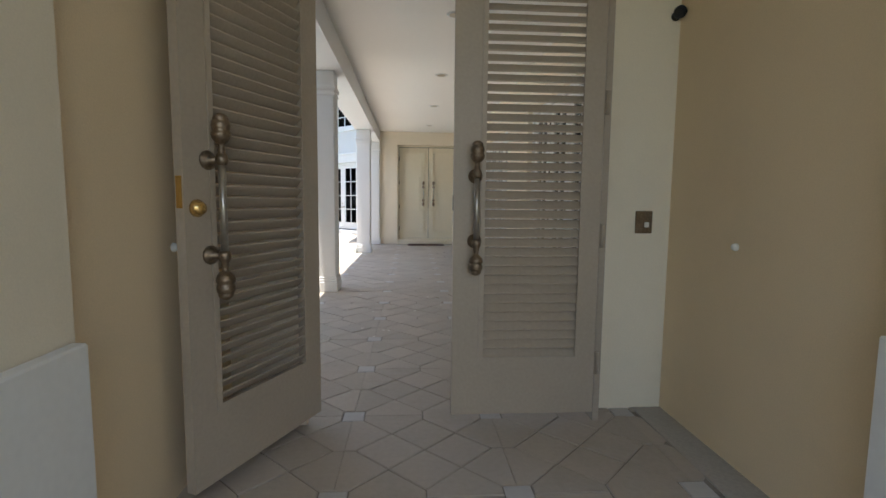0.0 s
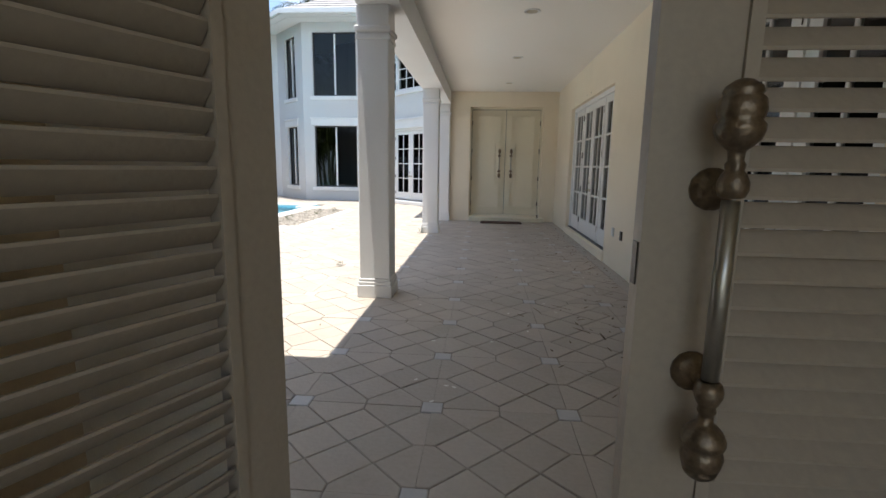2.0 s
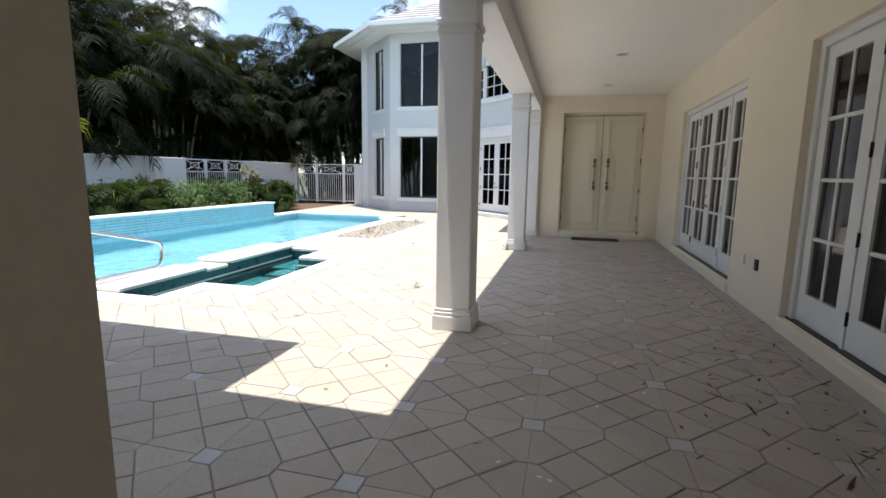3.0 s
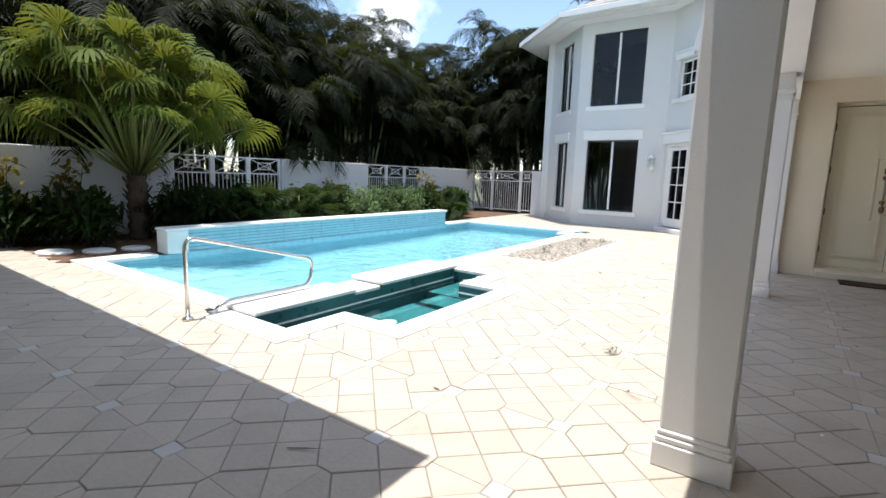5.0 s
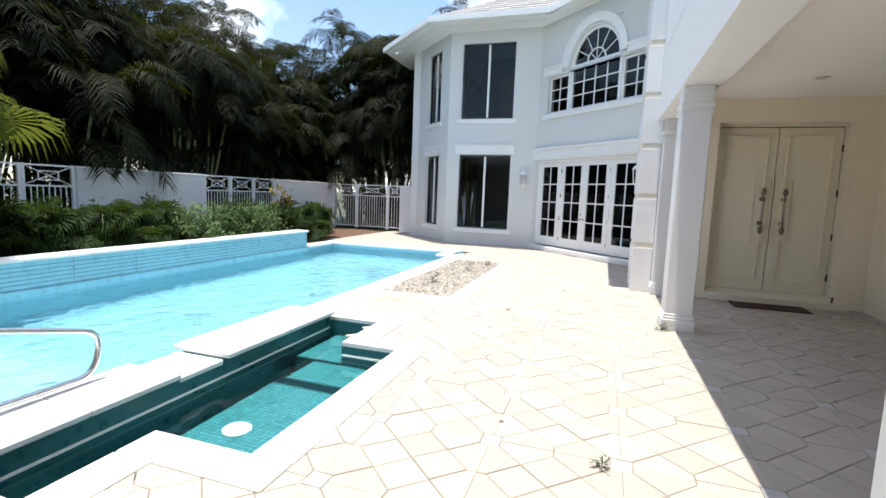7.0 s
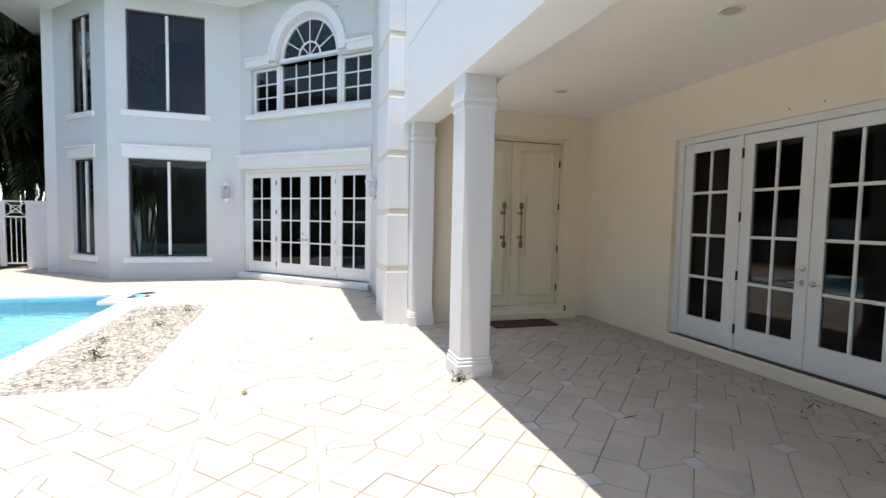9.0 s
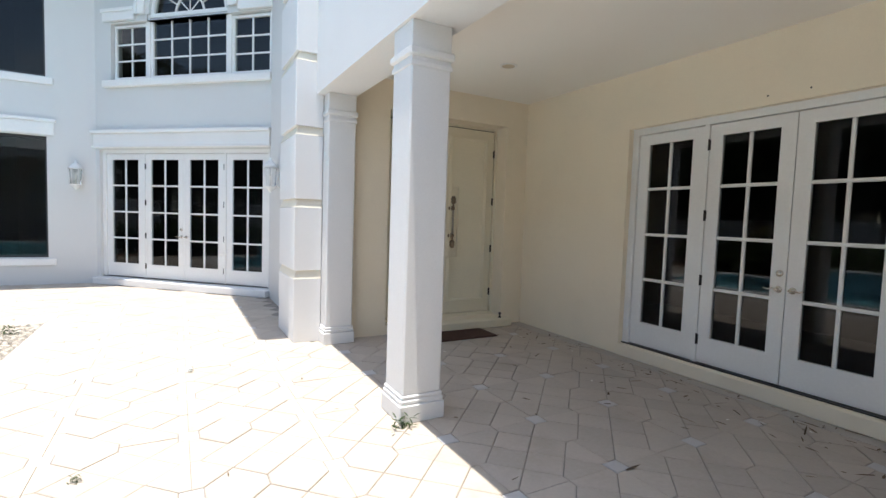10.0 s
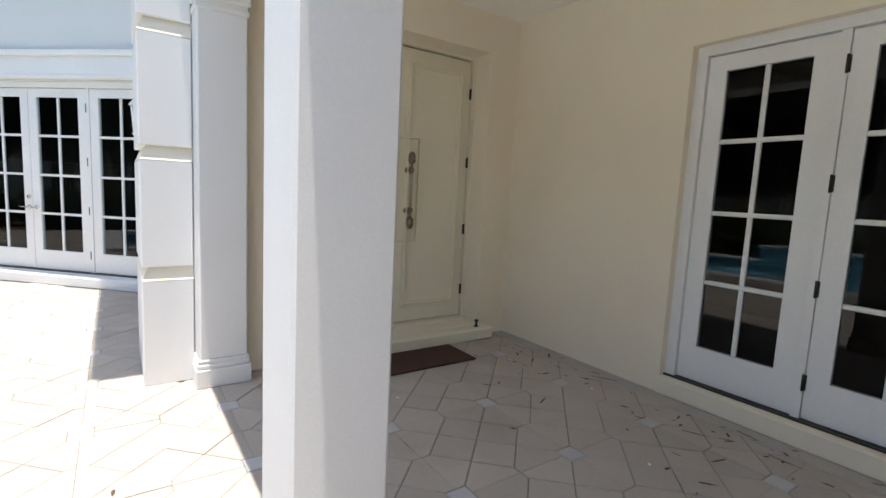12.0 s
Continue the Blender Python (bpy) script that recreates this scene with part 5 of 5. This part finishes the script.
scatter(leafy_shrub("croton", "croton shrub with yellow-green leaves", 29, 0.5, 1.5, 420, CROTON, 0.08, 0.24, Matrix(), "crotons"),
        [(-12.3, 7.0, 1), (-12.6, 6.0, 1), (-11.6, 17.4, 1)], 7)
for x, y, r in ((-10.6, 6.75, 0.30), (-10.9, 6.2, 0.32), (-10.5, 7.3, 0.28)):
    bm = bm_new()
    lathe(bm, [(r, 0.0), (r, 0.03), (r - 0.02, 0.045), (0.0, 0.046)], Matrix.Translation((x, y, 0)) @ Matrix.Diagonal((1, 0.8, 1, 1)), 16)
    solid("stepping_stone", "round pale stepping stone in the mulch", "stepping stone", bm, COPING, "stepping stones")

# house beyond the hedge
nb = thing("neighbour_house", "cream house with tiled roof beyond the palms", "house", m=Matrix.Translation((-25, 8, 0)))
bm = bm_new()
box(bm, -5, -6, 0, 0, 8, 7.2)
part("wall", bm, CREAM, nb)
bm = bm_new()
for i in range(12):
    box(bm, -5.8 + i * 0.25, -6.8 + i * 0.25, 7.2 + i * 0.14, 0.8 - i * 0.25, 8.8 - i * 0.25, 7.34 + i * 0.14)
part("roof", bm, TILE_ROOF, nb)
for y in (-3.5, 1, 5):
    for z in (1.2, 4.6):
        w = new("window")
        w.parent = nb
        w.matrix_basis = Matrix.Translation((0.01, y, z)) @ Matrix.Rotation(radians(90), 4, "Z")
        bm = bm_new()
        ring(bm, -0.6, 0, 0.6, 1.5, 0.08, -0.05, 0.02)
        part("frame", bm, TRIM, w)
        bm = bm_new()
        box(bm, -0.52, -0.02, 0.08, 0.52, 0.0, 1.42)
        part("pane", bm, BLACK, w)

# ---- weeds and litter ----
for x, y, s in ((-1.97, 7.60, 0.075), (-1.27, 11.08, 0.12), (-4.8, 12.6, 0.16), (-4.6, 14.2, 0.13), (-4.95, 13.3, 0.1), (-4.4, 15.2, 0.14), (-4.75, 15.0, 0.12), (-5.05, 14.6, 0.09), (-2.6, 13.0, 0.04), (-3.2, 11.2, 0.05)):
    rnd = random.Random(int(x * -100))
    verts, faces = [], []
    for i in range(34):
        a = rnd.uniform(0, 6.28)
        c = Vector((x + rnd.gauss(0, s * 0.3), y + rnd.gauss(0, s * 0.3), rnd.uniform(0.0, s * 0.7)))
        d = Vector((math.cos(a), math.sin(a), rnd.uniform(0.0, 0.9))).normalized()
        leaflet(verts, faces, c, d, Vector((0, 0, 1)), s * 0.55, s * 0.10, 0.4)
    tagged(new("weed", mesh_py("weed", verts, faces, SHRUB)), "small green weed growing from a joint", "weed", kind="stuff")
rnd = random.Random(77)
verts, faces = [], []
for i in range(320):
    x, y = PX - 0.05 - abs(rnd.gauss(0, 0.55)), rnd.uniform(3.2, 13.4)
    if rnd.random() < 0.15:
        x = rnd.uniform(-6, 1.5)
    if -5.8 < x < -3.5:
        continue
    a = rnd.uniform(0, 6.28)
    leaflet(verts, faces, Vector((x, y, 0.008)), Vector((math.cos(a), math.sin(a), 0.05)).normalized(), Vector((0, 0, 1)), rnd.uniform(0.12, 0.24) if i % 7 == 0 else rnd.uniform(0.02, 0.10), rnd.uniform(0.008, 0.022), 0.0)
tagged(new("leaf_litter", mesh_py("leaf_litter", verts, faces, DEBRIS)), "scattered dry leaf litter on the paving", "leaf litter", kind="stuff")
verts, faces = [], []
for i in range(26):
    x, y, a = rnd.uniform(-0.7, 1.6), rnd.uniform(3.0, 13.2), rnd.uniform(0, 6.28)
    leaflet(verts, faces, Vector((x, y, 0.008)), Vector((math.cos(a), math.sin(a), 0)), Vector((0, 0, 1)), 0.035, 0.02, 0)
tagged(new("paint_chips", mesh_py("paint_chips", verts, faces, PALE)), "small pale chips lying on the paving", "paint chips", kind="stuff")

# ---- paving stones ----
SX, SY, OX, OY = 0.785, 0.777, 0.50, 3.79
GAP = 0.0030


def inset_poly(pts, g, fine=None):
    """Shrinks a convex outline by g."""
    n = len(pts)
    c = sum((Vector(p) for p in pts), Vector((0, 0))) / n
    lines = []
    for i in range(n):
        a, b = Vector(pts[i]), Vector(pts[(i + 1) % n])
        d = (b - a).normalized()
        nrm = Vector((-d.y, d.x))
        if nrm.dot(c - a) < 0:
            nrm = -nrm
        lines.append((a + nrm * (g * 0.25 if i == fine else g), d))
    out = []
    for i in range(n):
        (p, d), (q, e) = lines[i - 1], lines[i]
        k = d.x * e.y - d.y * e.x
        if abs(k) < 1e-6:
            out.append(q)
            continue
        t = ((q.x - p.x) * e.y - (q.y - p.y) * e.x) / k
        out.append(p + d * t)
    return out


def stone_mesh(name, pts, mat, top=0.0, bevel=0.004, fine=None):
    bm = bm_new()
    a, b = inset_poly(pts, GAP, fine), inset_poly(pts, GAP + bevel, fine)
    lo = [bm.verts.new((p.x, p.y, -0.012)) for p in a]
    mid = [bm.verts.new((p.x, p.y, top - bevel)) for p in a]
    hi = [bm.verts.new((p.x, p.y, top)) for p in b]
    n = len(pts)
    for i in range(n):
        j = (i + 1) % n
        bm.faces.new((lo[i], lo[j], mid[j], mid[i]))
        bm.faces.new((mid[i], mid[j], hi[j], hi[i]))
    bm.faces.new(hi)
    return mesh_of(name, bm, mat)


I = 0.062                      # half the inset
S2 = 0.055                     # half the short side of the octagon
hx, hy = SX / 2, SY / 2
SHAPES = []
SHAPES.append(("inset_stone", [(-I, -I), (I, -I), (I, I), (-I, I)], INSET))
for sx, sy in ((1, 1), (-1, 1), (-1, -1), (1, -1)):
    m = ((hx + S2) / 2, (S2 + hy) / 2)
    SHAPES.append(("paver", [(sx * x, sy * y) for x, y in ((I, 0), (hx, 0), (hx, S2), m, (I, I))], STONE))
    SHAPES.append(("paver", [(sx * x, sy * y) for x, y in ((0, I), (I, I), m, (S2, hy), (0, hy))], STONE))
for sx, sy in ((1, 1), (-1, 1), (-1, -1), (1, -1)):      # the four squares of each diamond
    mx, my = (hx - S2) / 2, (hy - S2) / 2
    if sx == sy:
        quad = [(0, 0), (sx * mx, -sy * my), (sx * (hx - S2), 0), (sx * mx, sy * my)]
    else:
        quad = [(0, 0), (mx, -sx * my), (0, -sx * (hy - S2)), (-mx, -sx * my)]
    SHAPES.append(("paver", [(hx + x, hy + y) for x, y in quad], STONE))
FINE = {0: 0, 1: 4}            # the narrow joint of each ring stone
MESHES = [stone_mesh(n, p, mt, fine=FINE[(k - 1) % 2] if 0 < k < 9 else None) for k, (n, p, mt) in enumerate(SHAPES)]


def paved(x, y):
    """Whether the terrace is paved at this place."""
    if x > PX - 0.10 or y > 22.4 or y < -1.5:
        return False
    if y < 2.3:
        return -1.0 < x < 1.45
    if x < -9.9 and y > 6.0:
        return -10.2 < x and 17.7 < y
    if x < -13.0:
        return False
    if -9.85 < x < -5.4 and 6.2 < y < 17.5:
        return False
    if -5.8 < x < -4.45 and 5.98 < y < 10.05:
        return False
    if -4.5 <= x < -3.7 and 6.75 < y < 9.2:
        return False
    if -5.3 < x < -4.22 and 11.6 < y < 15.77:
        return False
    if y > 13.8 and x > -1.35:
        return False
    if y > 19.75 and x > -7 or x + y > 15.5 and y > 16.8 and x > -4.4:
        return False
    if x > -8.7 and y > 19.9 and x + y > 12.8:
        return False
    return True


count = 0
bulk = {"inset": ([], []), "stone": ([], [])}
rnd = random.Random(9)
for i in range(-18, 3):
    for j in range(-8, 25):
        cx, cy = OX + i * SX, OY + j * SY
        near = (-1 <= i <= 1 and -1 <= j <= 7)
        for (name, pts, mt), me in zip(SHAPES, MESHES):
            mx, my = sum(p[0] for p in pts) / len(pts) + cx, sum(p[1] for p in pts) / len(pts) + cy
            if not paved(mx, my):
                continue
            dz = rnd.uniform(-0.0025, 0.0025)
            if near and count < 300:
                o = new(name, me)
                o.parent = deck
                o.location = (cx, cy, dz)
                count += 1
            else:
                vs, fs = bulk["inset" if mt is INSET else "stone"]
                b0 = len(vs)
                vs.extend([(v.co.x + cx, v.co.y + cy, v.co.z + dz) for v in me.vertices])
                fs.extend([tuple(b0 + k for k in p.vertices) for p in me.polygons])
for nm, mt in (("stone", STONE_FAR), ("inset", material("grey_marble_inset_far", (0.49, 0.48, 0.47), 0.5, vary=0.1, scale=5, fine=30, bump=0.1, piece="island"))):
    o = new("pavers" if nm == "stone" else "inset_stones", mesh_py(nm, *bulk[nm], mt))
    o.parent = deck
    tagged(o, "limestone pavers" if nm == "stone" else "grey square insets", kind="stuff")
